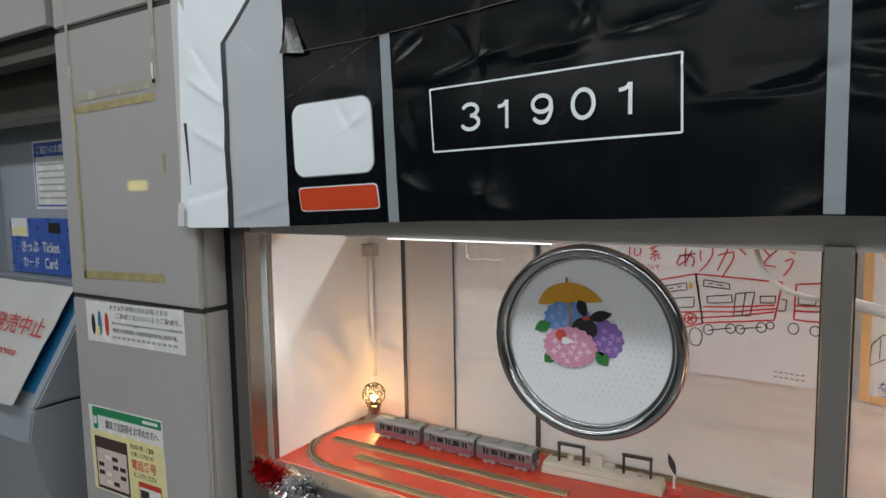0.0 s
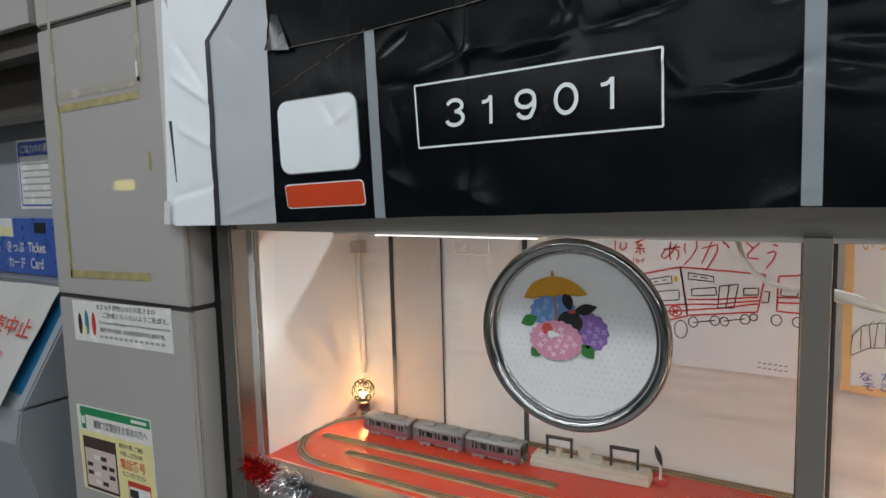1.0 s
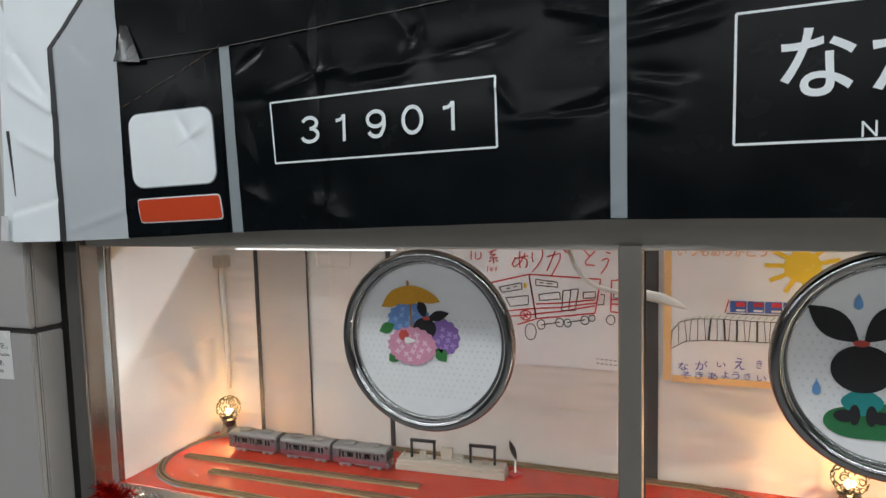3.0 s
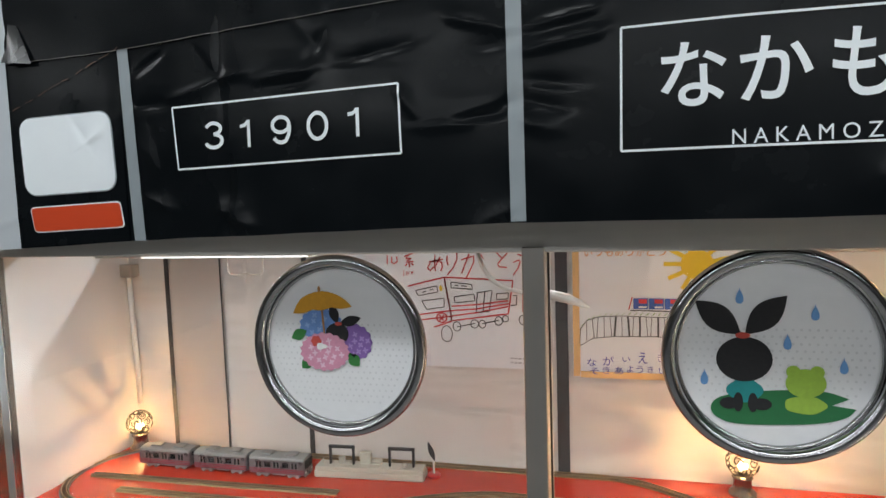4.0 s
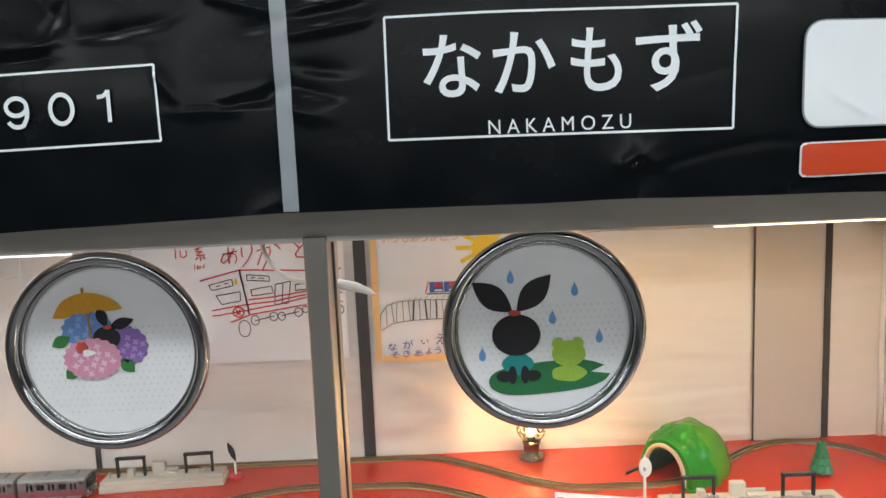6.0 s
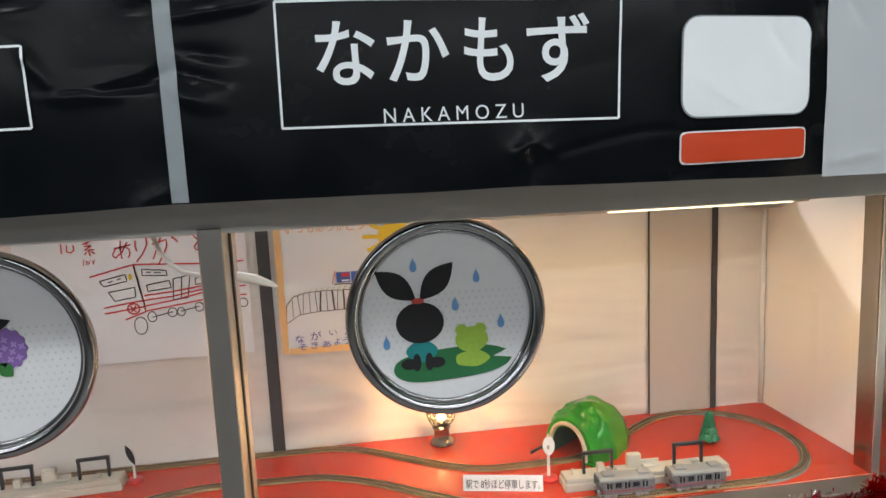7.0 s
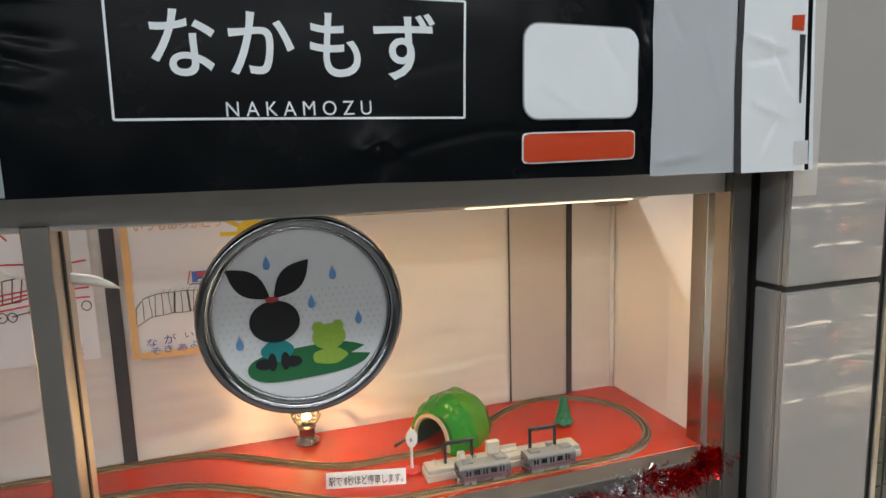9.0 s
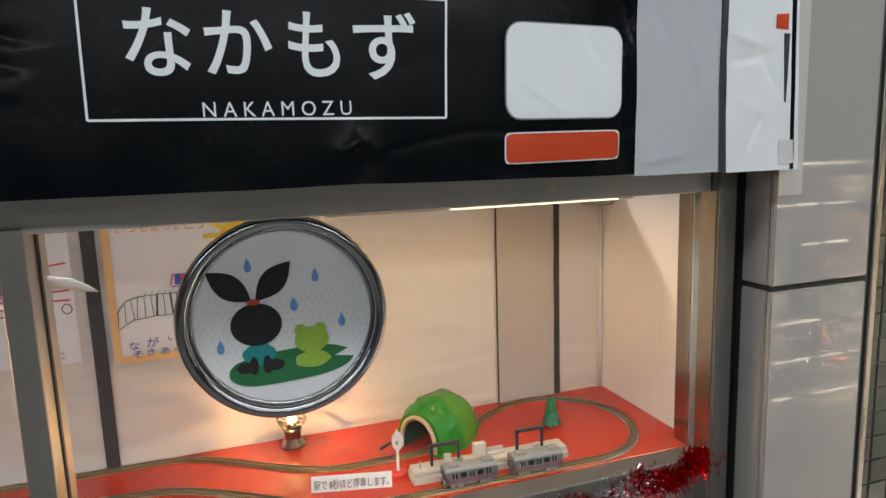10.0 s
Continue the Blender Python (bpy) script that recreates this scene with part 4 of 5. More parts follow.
part("sun", moved(plate(ellipse(0.262, 1.437, 0.030, 0.028, 24), 0.0004), -dr.location.x, -0.0012, -dr.location.z), C_YELLOW, dr)
for i in range(11):
    a = 2 * math.pi * i / 11 + 0.25
    stroke(dr, [(0.262 + 0.028 * math.cos(a), 1.437 + 0.026 * math.sin(a)), (0.262 + 0.060 * math.cos(a), 1.437 + 0.052 * math.sin(a))], C_YELLOW, 0.008, "sun_ray")
for ch, x, z, w, h in (("な", 0.066, 1.243, 0.018, 0.015), ("が", 0.098, 1.247, 0.021, 0.018), ("い", 0.132, 1.251, 0.015, 0.010), ("え", 0.163, 1.255, 0.017, 0.022), ("き", 0.196, 1.256, 0.010, 0.016),
                       ("そ", 0.071, 1.226, 0.018, 0.013), ("き", 0.094, 1.228, 0.014, 0.014), ("あ", 0.118, 1.228, 0.016, 0.014), ("よ", 0.139, 1.232, 0.012, 0.014), ("う", 0.157, 1.232, 0.013, 0.015), ("き", 0.177, 1.232, 0.011, 0.013), ("い", 0.200, 1.230, 0.015, 0.011)):
    written(dr, ch, x, z, w, h, C_BLUE)
for i, ch in enumerate("いつもありがとう"):
    written(dr, ch, 0.062 + i * 0.0195, 1.463, 0.015, 0.018, C_ORANGE)

# ---- toy railway on the red shelf ----
M_BALLAST_G = mat("grey_track_bed", (0.20, 0.185, 0.165), 0.75, var=0.3, scale=300, bump=0.2)
M_BALLAST_B = mat("brown_track_bed", (0.24, 0.155, 0.06), 0.6, var=0.3, scale=300, bump=0.2)
M_TIE = mat("brown_sleeper", (0.13, 0.09, 0.05), 0.6)
M_RAIL = mat("nickel_rail", (0.50, 0.38, 0.24), 0.42, 1.0)
M_SILVER = mat("silver_car_paint", (0.175, 0.155, 0.162), 0.30, 0.5, var=0.05, scale=80, bump=0.01)
M_ROOF = mat("grey_car_roof", (0.25, 0.245, 0.24), 0.45, 0.2)
M_WIN = mat("dark_car_window", (0.012, 0.012, 0.015), 0.12)
M_STRIPE = mat("crimson_car_stripe", (0.28, 0.02, 0.04), 0.4)


def track(name, pts, bed, label):
    """A toy track: bed, two rails and sleepers along pts in plan."""
    t = thing(name, (0, 0, FZ), label, "toy track", "toy track pieces")
    bm, bt = bmesh.new(), bmesh.new()
    rails = (bmesh.new(), bmesh.new())
    P = [Vector((x, y, 0)) for x, y in pts]
    prof = ((-0.0092, 0.0), (-0.0072, 0.0032), (0.0072, 0.0032), (0.0092, 0.0))
    rows, rl_, run, nxt = [], ([], []), 0.0, 0.002
    for i, p in enumerate(P):
        d = (P[min(i + 1, len(P) - 1)] - P[max(i - 1, 0)]).normalized()
        s = Vector((-d.y, d.x, 0))
        rows.append([bm.verts.new(p + s * a + Vector((0, 0, h))) for a, h in prof])
        for k, o in enumerate((-0.0045, 0.0045)):
            rl_[k].append([rails[k].verts.new(p + s * (o + a) + Vector((0, 0, h))) for a, h in ((-0.0007, 0.003), (-0.0007, 0.0062), (0.0007, 0.0062), (0.0007, 0.003))])
        if i:
            seg = (P[i] - P[i - 1]).length
            while nxt < run + seg:
                q = P[i - 1] + d * (nxt - run)
                m = Matrix.Translation(q + Vector((0, 0, 0.0038))) @ Matrix((( d.x, s.x, 0, 0), (d.y, s.y, 0, 0), (0, 0, 1, 0), (0, 0, 0, 1)))
                add_box(bt, -0.0013, 0.0013, -0.0075, 0.0075, -0.001, 0.001, 0, m)
                nxt += 0.0062
            run += seg
    for a, b in zip(rows, rows[1:]):
        for j in range(3):
            bm.faces.new((a[j], b[j], b[j + 1], a[j + 1]))
    for k in range(2):
        for a, b in zip(rl_[k], rl_[k][1:]):
            for j in range(3):
                rails[k].faces.new((a[j], b[j], b[j + 1], a[j + 1]))
    for b_ in (bm, *rails):
        bmesh.ops.recalc_face_normals(b_, faces=b_.faces[:])
    part("track_bed", bm, bed, t)
    part("rail", rails[0], M_RAIL, t, "thin nickel rail")
    part("rail", rails[1], M_RAIL, t, "thin nickel rail")
    part("sleeper_row", bt, M_TIE, t)["kind"] = "stuff"
    return t


def ease(a, b, n=28):
    return [(a[0] + (b[0] - a[0]) * i / n, a[1] + (b[1] - a[1]) * (0.5 - 0.5 * math.cos(math.pi * i / n))) for i in range(n + 1)]


def arc(cx, cy, r, a0, a1, n=36):
    return [(cx + r * math.cos(radians(a0 + (a1 - a0) * i / n)), cy + r * math.sin(radians(a0 + (a1 - a0) * i / n))) for i in range(n + 1)]


track("curved_toy_track", arc(-0.868, 1.088, 0.146, 90, 270), M_BALLAST_G, "grey curved toy track end loop on the red shelf")
track("curved_toy_track", arc(0.860, 1.083, 0.150, 90, -90), M_BALLAST_G, "grey curved toy track end loop on the red shelf")
track("back_toy_track", [(-0.867, 1.234), (-0.4, 1.235)] + ease((0.09, 1.235), (0.43, 1.080)) + ease((0.54, 1.080), (0.859, 1.233)), M_BALLAST_B, "brown toy track winding along the back of the shelf")
track("front_toy_track", [(-0.867, 0.942)] + ease((-0.60, 0.942), (-0.08, 1.126)) + ease((0.06, 1.120), (0.47, 0.937)) + [(0.859, 0.933)], M_BALLAST_B, "brown toy track winding along the front of the shelf")
track("siding_toy_track", [(-0.973, 1.063), (-0.7, 1.069), (-0.414, 1.078)], M_BALLAST_B, "straight brown toy siding track")
track("siding_toy_track", [(-0.864, 1.012), (-0.65, 1.015), (-0.40, 1.018)], M_BALLAST_B, "straight brown toy siding track")


def toy_car(loc, L, W, H, label, nose, stripe, base, rz=0.0, group="toy train cars"):
    """A toy carriage along x, its wheels on z = 0."""
    t = thing("toy_carriage", loc, label, "toy train", group)
    t.rotation_euler = (0, 0, radians(rz))
    hl, hw = L / 2, W / 2
    zf, zr = base, H * 0.86
    bm = bmesh.new()
    add_box(bm, -hl, hl, -hw, hw, zf, zr, W * 0.04, None, 2)
    part("body", bm, M_SILVER, t)
    bm = bmesh.new()
    n = 8
    ra = [[bm.verts.new((x, hw * 0.99 * math.cos(math.pi * i / n), zr - 0.001 + (H - zr) * math.sin(math.pi * i / n) ** 0.6)) for i in range(n + 1)] for x in (-hl + 0.001, hl - 0.001)]
    for i in range(n):
        bm.faces.new((ra[0][i], ra[1][i], ra[1][i + 1], ra[0][i + 1]))
    bm.faces.new(ra[0])
    bm.faces.new(ra[1][::-1])
    bmesh.ops.recalc_face_normals(bm, faces=bm.faces[:])
    part("roof", bm, M_ROOF, t)
    for x in ((-0.22, 0.22) if L > 0.11 else (-0.30, 0.34)):
        part("roof_unit", box(L * x - L * 0.10, L * x + L * 0.10, -hw * 0.5, hw * 0.5, H - 0.0015, H + 0.0022, 0.0008), M_ROOF, t)
    zw0, zw1 = zf + (zr - zf) * 0.48, zf + (zr - zf) * 0.82
    for s in (-1, 1):
        y0, y1 = (-hw - 0.0004, -hw + 0.001) if s < 0 else (hw - 0.001, hw + 0.0004)
        for k in range(3):
            cx = L * (-0.32 + 0.32 * k)
            for o in (-0.030, 0.030):
                part("door_window", box(cx + L * o - L * 0.016, cx + L * o + L * 0.016, y0, y1, zw0 - 0.001, zw1, 0.0), M_WIN, t)
            for o in (-0.062, 0.0, 0.062):
                part("door_seam", box(cx + L * o - 0.0002, cx + L * o + 0.0002, y0 + (0.0002 if s < 0 else 0), y1 - (0 if s < 0 else 0.0002), zf + 0.001, zr - 0.002), M_GREYP, t)
        for k in range(2):
            cx = L * (-0.16 + 0.32 * k)
            part("side_window", box(cx - L * 0.055, cx + L * 0.055, y0, y1, zw0, zw1), M_WIN, t)
        for z in stripe:
            part("stripe", box(-hl * 0.985, hl * 0.985, y0 - 0.0002, y1 + 0.0002, zf + (zr - zf) * z - 0.0008, zf + (zr - zf) * z + 0.0008), M_STRIPE, t)
    if nose:
        x0, x1 = (hl - 0.001, hl + 0.0006) if nose > 0 else (-hl - 0.0006, -hl + 0.001)
        part("windscreen", box(x0, x1, -hw * 0.82, hw * 0.82, zw0 - 0.002, zr - 0.001, 0.0003), M_WIN, t)
        part("front_skirt", box(x0, x1, -hw * 0.9, hw * 0.9, zf - 0.003, zf + 0.001), M_GREYP, t)
        for s in (-1, 1):
            part("headlight", box(x0 - 0.0002, x1 + 0.0002, s * hw * 0.68 - 0.0022, s * hw * 0.68 + 0.0022, zf + 0.004, zf + 0.007), M_WHITEPAPER, t)
    for x in (-0.28, 0.28):
        b = part("bogie", box(L * x - L * 0.11, L * x + L * 0.11, -hw * 0.75, hw * 0.75, 0.003, zf + 0.0005, 0.001), M_GREYP, t)
        for dx in (-0.07, 0.07):
            bm = bmesh.new()
            add_lathe(bm, [(0.0045, -hw * 0.80), (0.0050, -hw * 0.78), (0.0050, hw * 0.78), (0.0045, hw * 0.80)], 14, pose(L * (x + dx), 0, 0.0052, 90))
            part("wheelset", bm, M_GREYP, b)
    part("underbox", box(-L * 0.12, L * 0.12, -hw * 0.6, hw * 0.6, zf - 0.006, zf + 0.0005, 0.001), M_GREYP, t)
    for s in (-1, 1):
        part("coupler", box(s * hl, s * (hl + 0.0035), -0.002, 0.002, zf - 0.002, zf + 0.0015), M_BLACKP, t)
    return t


for i, x in enumerate((-0.838, -0.7015, -0.5695)):
    toy_car((x, 1.139, FZ), 0.126, 0.040, 0.046, "silver toy carriage with crimson lines, parked on the red shelf", 1 if i == 2 else 0, (0.12, 0.22, 0.34), 0.009, 0.6)
toy_car((0.607, 0.9385, FZ + 0.006), 0.094, 0.032, 0.037, "silver toy railcar with a crimson line at the platform", -1, (0.26,), 0.008, -3.0)
toy_car((0.731, 0.934, FZ + 0.006), 0.094, 0.032, 0.037, "silver toy railcar with a crimson line at the platform", 0, (0.26,), 0.008, -2.0)


def platform(loc, L, rz, label):
    t = thing("toy_platform", loc, label, "toy platform", "toy platforms")
    t.rotation_euler = (0, 0, radians(rz))
    W, H = 0.040, 0.022
    bm = bmesh.new()
    add_box(bm, 0, L, 0, W, 0, H * 0.62, 0.001)
    part("base", bm, M_PLASTIC, t)
    bm = bmesh.new()
    add_box(bm, 0.002, L - 0.002, 0.002, W - 0.002, H * 0.62, H, 0.0012, None, 2)
    part("deck", bm, M_PLASTIC, t)
    for x in (0.13, 0.68):
        a, b = L * x, L * x + 0.050
        y = W * 0.5
        for u in (a, b):
            part("arch_post", box(u - 0.0022, u + 0.0022, y - 0.003, y + 0.003, H, H + 0.036, 0.0005), M_BLACKP, t, "black plastic post")
        part("arch_top", box(a - 0.003, b + 0.003, y - 0.0032, y + 0.0032, H + 0.034, H + 0.040, 0.0008), M_BLACKP, t, "black plastic bar")
    part("kiosk", box(L * 0.40, L * 0.40 + 0.024, W * 0.55, W * 0.85, H, H + 0.024, 0.001), M_PLASTIC, t)
    part("bench_back", box(L * 0.49, L * 0.60, W * 0.72, W * 0.80, H, H + 0.010, 0.0005), M_PLASTIC, t)
    part("bench_seat", box(L * 0.49, L * 0.60, W * 0.45, W * 0.72, H, H + 0.004, 0.0005), M_PLASTIC, t)
    part("vending_box", box(L * 0.21, L * 0.21 + 0.012, W * 0.4, W * 0.65, H, H + 0.016, 0.0006), M_PLASTIC, t)
    for x in (0.27, 0.285, 0.30, 0.315, 0.79, 0.805, 0.82):
        part("seat", box(L * x, L * x + 0.003, W * 0.40, W * 0.62, H, H + 0.007, 0.0004), M_PLASTIC, t)
    part("end_peg", lathe([(0.0018, H), (0.0016, H + 0.010), (0.0006, H + 0.012)], 8, pose(L * 0.06, W * 0.5, 0)), M_PLASTIC, t)
    return t


platform((-0.495, 1.140, FZ), 0.232, 3.5, "beige plastic toy station platform with black arches")
platform((0.516, 0.969, FZ), 0.298, -1.5, "beige plastic toy station platform with black arches")

# signals
M_REDP = mat("red_plastic", (0.55, 0.035, 0.03), 0.35)
M_WHITEP = mat("white_plastic", (0.75, 0.73, 0.70), 0.35, bump=0.01)
t = thing("toy_signal", (-0.250, 1.186, FZ), "white toy signal post with a black arm and red base", "toy signal")
part("base", lathe([(0.014, 0), (0.014, 0.004), (0.012, 0.006), (0.004, 0.007)], 20), M_REDP, t)
part("post", lathe([(0.0024, 0.005), (0.0018, 0.062)], 10), M_WHITEP, t)
part("arm", plate(leaf(-0.010, 0.074, 0.004, 0.034, 0.0055), 0.002, pose(0, -0.003, 0)), M_BLACKP, t, "black signal arm")
t = thing("toy_signal", (0.502, 1.020, FZ), "white toy signal sign with an oval board and red base", "toy signal")
part("base", lathe([(0.016, 0), (0.016, 0.005), (0.013, 0.007), (0.004, 0.008)], 20), M_REDP, t)
part("post", lathe([(0.0028, 0.006), (0.0022, 0.080), (0.001, 0.086)], 10), M_WHITEP, t)
part("board", plate(ellipse(0, 0.066, 0.0105, 0.017, 24), 0.0035, pose(0, -0.0022, 0)), M_WHITEP, t)
part("mark", plate(ellipse(-0.002, 0.064, 0.0025, 0.004, 14), 0.001, pose(0, -0.0057, 0)), M_GREYP, t)
part("lever", plate([(-0.030, 0.050), (-0.009, 0.060), (-0.009, 0.064), (-0.031, 0.055)], 0.003, pose(0, 0.006, 0)), M_BLACKP, t, "black lever")

# tunnel
M_TUNNEL = mat("green_tunnel_plastic", (0.016, 0.21, 0.012), 0.14, var=0.15, scale=22, bump=0.02)
M_TUNRIM = mat("beige_tunnel_rim", (0.55, 0.42, 0.30), 0.5)
M_TUNNEL2 = mat("olive_green_tunnel_plastic", (0.065, 0.24, 0.012), 0.2, var=0.15, scale=22, bump=0.02)
t = thing("toy_tunnel", (0.619, 1.134, FZ), "glossy green plastic toy mountain tunnel over the track", "toy tunnel")
t.rotation_euler = (0, 0, radians(35))


def hill(u, a):
    """Outer skin of the tunnel: u along it, a round it."""
    x = -0.068 + 0.140 * u
    w = 0.053 + 0.014 * math.sin(math.pi * min(1, u * 1.05))
    h = 0.069 + 0.024 * math.sin(math.pi * min(1, 0.10 + 0.72 * u))
    if u > 0.62:
        d = (u - 0.62) / 0.38
        h *= 1 - 0.30 * d * d
        w *= 1 - 0.16 * d * d
    k = 1 + 0.07 * noise.noise((x * 30, math.cos(a) * 2.2, math.sin(a) * 2.2)) * min(1, u * 6)
    k += (0.055 if u < 0.38 else 0.012) * noise.noise((x * 75, math.cos(a) * 5.5, math.sin(a) * 5.5)) * min(1, u * 8)
    return x, w * k * math.cos(a) * (1.0 if math.sin(a) > 0.15 else 1.05), h * k * max(math.sin(a), 0) ** 0.72


ns, na = 40, 44
for nm, i0, i1, m_ in (("front_shell", 0, 15, M_TUNNEL), ("rear_shell", 15, ns, M_TUNNEL2)):
    bm = bmesh.new()
    out = [[bm.verts.new(hill(i / ns, math.pi * j / na)) for j in range(na + 1)] for i in range(i0, i1 + 1)]
    inn = [[bm.verts.new((-0.068 + 0.140 * i / ns, 0.036 * math.cos(math.pi * j / na), 0.060 * max(math.sin(math.pi * j / na), 0) ** 0.7)) for j in range(na + 1)] for i in range(i0, i1 + 1)]
    for i in range(i1 - i0):
        for j in range(na):
            bm.faces.new((out[i][j], out[i][j + 1], out[i + 1][j + 1], out[i + 1][j]))
    for i in (0, i1 - i0):
        for j in range(na):
            bm.faces.new([bm.verts.new(v.co) for v in (out[i][j], inn[i][j], inn[i][j + 1], out[i][j + 1])])
    bmesh.ops.recalc_face_normals(bm, faces=bm.faces[:])
    part(nm, bm, m_, t, "", True)
# inner lining in a much darker green, painting in the shade of the bore
bm = bmesh.new()
inn = [[bm.verts.new((-0.068 + 0.140 * i, 0.0355 * math.cos(math.pi * j / na), 0.0595 * max(math.sin(math.pi * j / na), 0) ** 0.7)) for j in range(na + 1)] for i in (0, 0.5, 1)]
for i in range(2):
    for j in range(na):
        bm.faces.new((inn[i][j], inn[i + 1][j], inn[i + 1][j + 1], inn[i][j + 1]))
part("bore", bm, mat("shaded_green_bore", (0.02, 0.05, 0.02), 0.6), t, "inside of the tunnel, its shade painted dark green", True)
bm = bmesh.new()
add_tube(bm, [(-0.0695, 0.041 * math.cos(math.pi * j / 20), 0.067 * math.sin(math.pi * j / 20) ** 0.72) for j in range(21)], 0.0042, 6)
part("portal_rim", bm, M_TUNRIM, t, "beige portal rim", True)
for s in (-1, 1):
    part("foot", box(-0.074, -0.048, s * 0.050 - 0.012, s * 0.048 + 0.012, 0, 0.004, 0.001), M_TUNNEL, t)

# dark red tray near the front of the shelf
t = thing("red_tray", (0.035, 0.985, FZ), "low dark red plastic tray on the red shelf", "tray")
M_DKRED = mat("dark_red_plastic", (0.22, 0.02, 0.02), 0.25)
part("floor", box(-0.055, 0.055, -0.040, 0.040, 0.0, 0.003), M_DKRED, t)
for nm, q in (("front_wall", (-0.055, 0.055, -0.043, -0.040)), ("back_wall", (-0.055, 0.055, 0.040, 0.043)), ("side_wall", (-0.058, -0.055, -0.043, 0.043)), ("side_wall", (0.055, 0.058, -0.043, 0.043))):
    part(nm, box(*q, 0.0, 0.012), M_DKRED, t)

# little conifer
t = thing("toy_tree", (0.848, 1.091, FZ), "small dark green plastic toy conifer", "toy tree")
M_CONIFER = mat("green_conifer_plastic", (0.012, 0.16, 0.065), 0.45, var=0.2, scale=120, bump=0.1)
prof = [(0.004, 0.006)]
for k in range(4):
    r, z = 0.0185 - 0.0035 * k, 0.009 + 0.0135 * k
    prof += [(r, z), (r * 1.03, z + 0.002), (r * 0.72, z + 0.0125)]
prof += [(0.0035, 0.063), (0.0005, 0.067)]
bm = lathe(prof, 18)
for v in bm.verts:
    a = math.atan2(v.co.y, v.co.x)
    k = 1 + 0.09 * math.cos(7 * a + v.co.z * 300)
    v.co.x *= k
    v.co.y *= k
part("crown", bm, M_CONIFER, t)
part("trunk", lathe([(0.005, 0), (0.0045, 0.008)], 10), M_TIE, t)

# caption card
t = thing("caption_card", (0.414, 1.000, FZ), "white handwritten caption card standing on the red shelf", "caption card")
t.rotation_euler = (0, 0, radians(-13.5))
part("card", plate([(-0.069, 0), (0.069, 0), (0.069, 0.027), (-0.069, 0.027)], 0.0012, pose(0, 0, 0, -14)), M_WHITEPAPER, t)
part("writing", moved(fit_text("駅で 8秒ほど停車します。", 0.128, 0.0160, 0.0001, 0.0006), 0, -0.0016, 0.0135, 0, -14), C_BLACK, t)
part("card_foot", box(-0.06, 0.06, 0.001, 0.012, 0, 0.001), M_WHITEPAPER, t)

# ---- lamps: bulbs in black wire globes ----
M_BULB = mat("glowing_bulb", (1.0, 0.8, 0.5), 0.3, bump=0, emit=(1.0, 0.58, 0.22, 300.0))
M_IRON = mat("black_iron", (0.03, 0.026, 0.022), 0.35, 0.7)


M_BASE = mat("shiny_bronzed_metal", (0.26, 0.21, 0.18), 0.16, 1.0, var=0.3, scale=60, bump=0.03)


def cage_lamp(loc):
    t = thing("table_lamp", loc, "small lit lamp with a black scrolled wire globe", "lamp", "scrolled wire lamps")
    part("base", lathe([(0.025, 0), (0.025, 0.004), (0.021, 0.008), (0.0165, 0.013), (0.0155, 0.030), (0.019, 0.033), (0.016, 0.036)], 24), M_BASE, t, "shiny bronzed base", True)
    c, R = 0.062, 0.0285
    part("filament", tube([(0.0055 * math.cos(a * math.pi / 8), 0.0055 * math.sin(a * math.pi / 8), c - 0.008 + 0.001 * math.cos(a * 1.6)) for a in range(16)], 0.0044, 6, True), M_BULB, t, "glowing warm filament")
    d = bpy.data.lights.new("bulb_light", "POINT")
    d.energy, d.color, d.shadow_soft_size = 2.1, (1.0, 0.58, 0.23), 0.0010
    new("bulb_light", d).location = (loc[0], loc[1], loc[2] + c + 0.004)
    rnd = random.Random(7)
    k = 0
    for ring_i, lat in enumerate((-50, -18, 16, 46, 72)):
        cnt = (5, 6, 6, 5, 3)[ring_i]
        for j in range(cnt):
            lon = 360 * (j + 0.5 * (ring_i % 2)) / cnt
            rot = Matrix.Translation((0, 0, c)) @ pose(0, 0, 0, 0, -lat, lon)
            sgn = 1 if (j + ring_i) % 2 else -1
            pts = []
            for i in range(15):
                a = sgn * (0.4 + i * 0.46)
                r = 0.0020 + 0.0090 * i / 14
                y, z = r * math.cos(a), r * math.sin(a)
                q = Vector((R, y, z)).normalized() * R
                pts.append(rot @ q)
            part("scroll", tube(pts, 0.0013, 5), M_IRON, t)
    for z in (-0.020, 0.024):
        r = math.sqrt(R * R - z * z)
        part("hoop", tube([(r * math.cos(a * math.pi / 14), r * math.sin(a * math.pi / 14), c + z) for a in range(28)], 0.0011, 4, True), M_IRON, t)
    part("socket", lathe([(0.009, 0.034), (0.008, c - 0.017), (0.003, c - 0.013)], 14), M_IRON, t)
    return t


cage_lamp((-0.9755, 1.2125, FZ))
cage_lamp((0.337, 1.215, FZ))

# flex and junction boxes in the corners
t = thing("cable_conduit", (-0.996, 1.238, FZ), "white cable conduit with a cream junction box in the corner", "conduit")
part("conduit", tube([(0.004, 0, 0.10), (0.0035, 0.002, 0.2), (0, 0, 0.3), (-0.001, 0, 0.41)], 0.006, 10), M_WHITEP, t, "", True)
part("junction_box", box(-0.014, 0.018, -0.016, 0.014, 0.405, 0.435, 0.002), M_PLASTIC, t)
t = thing("corner_trim", (1.064, 1.249, FZ), "silver tape trim down the case corner", "trim")
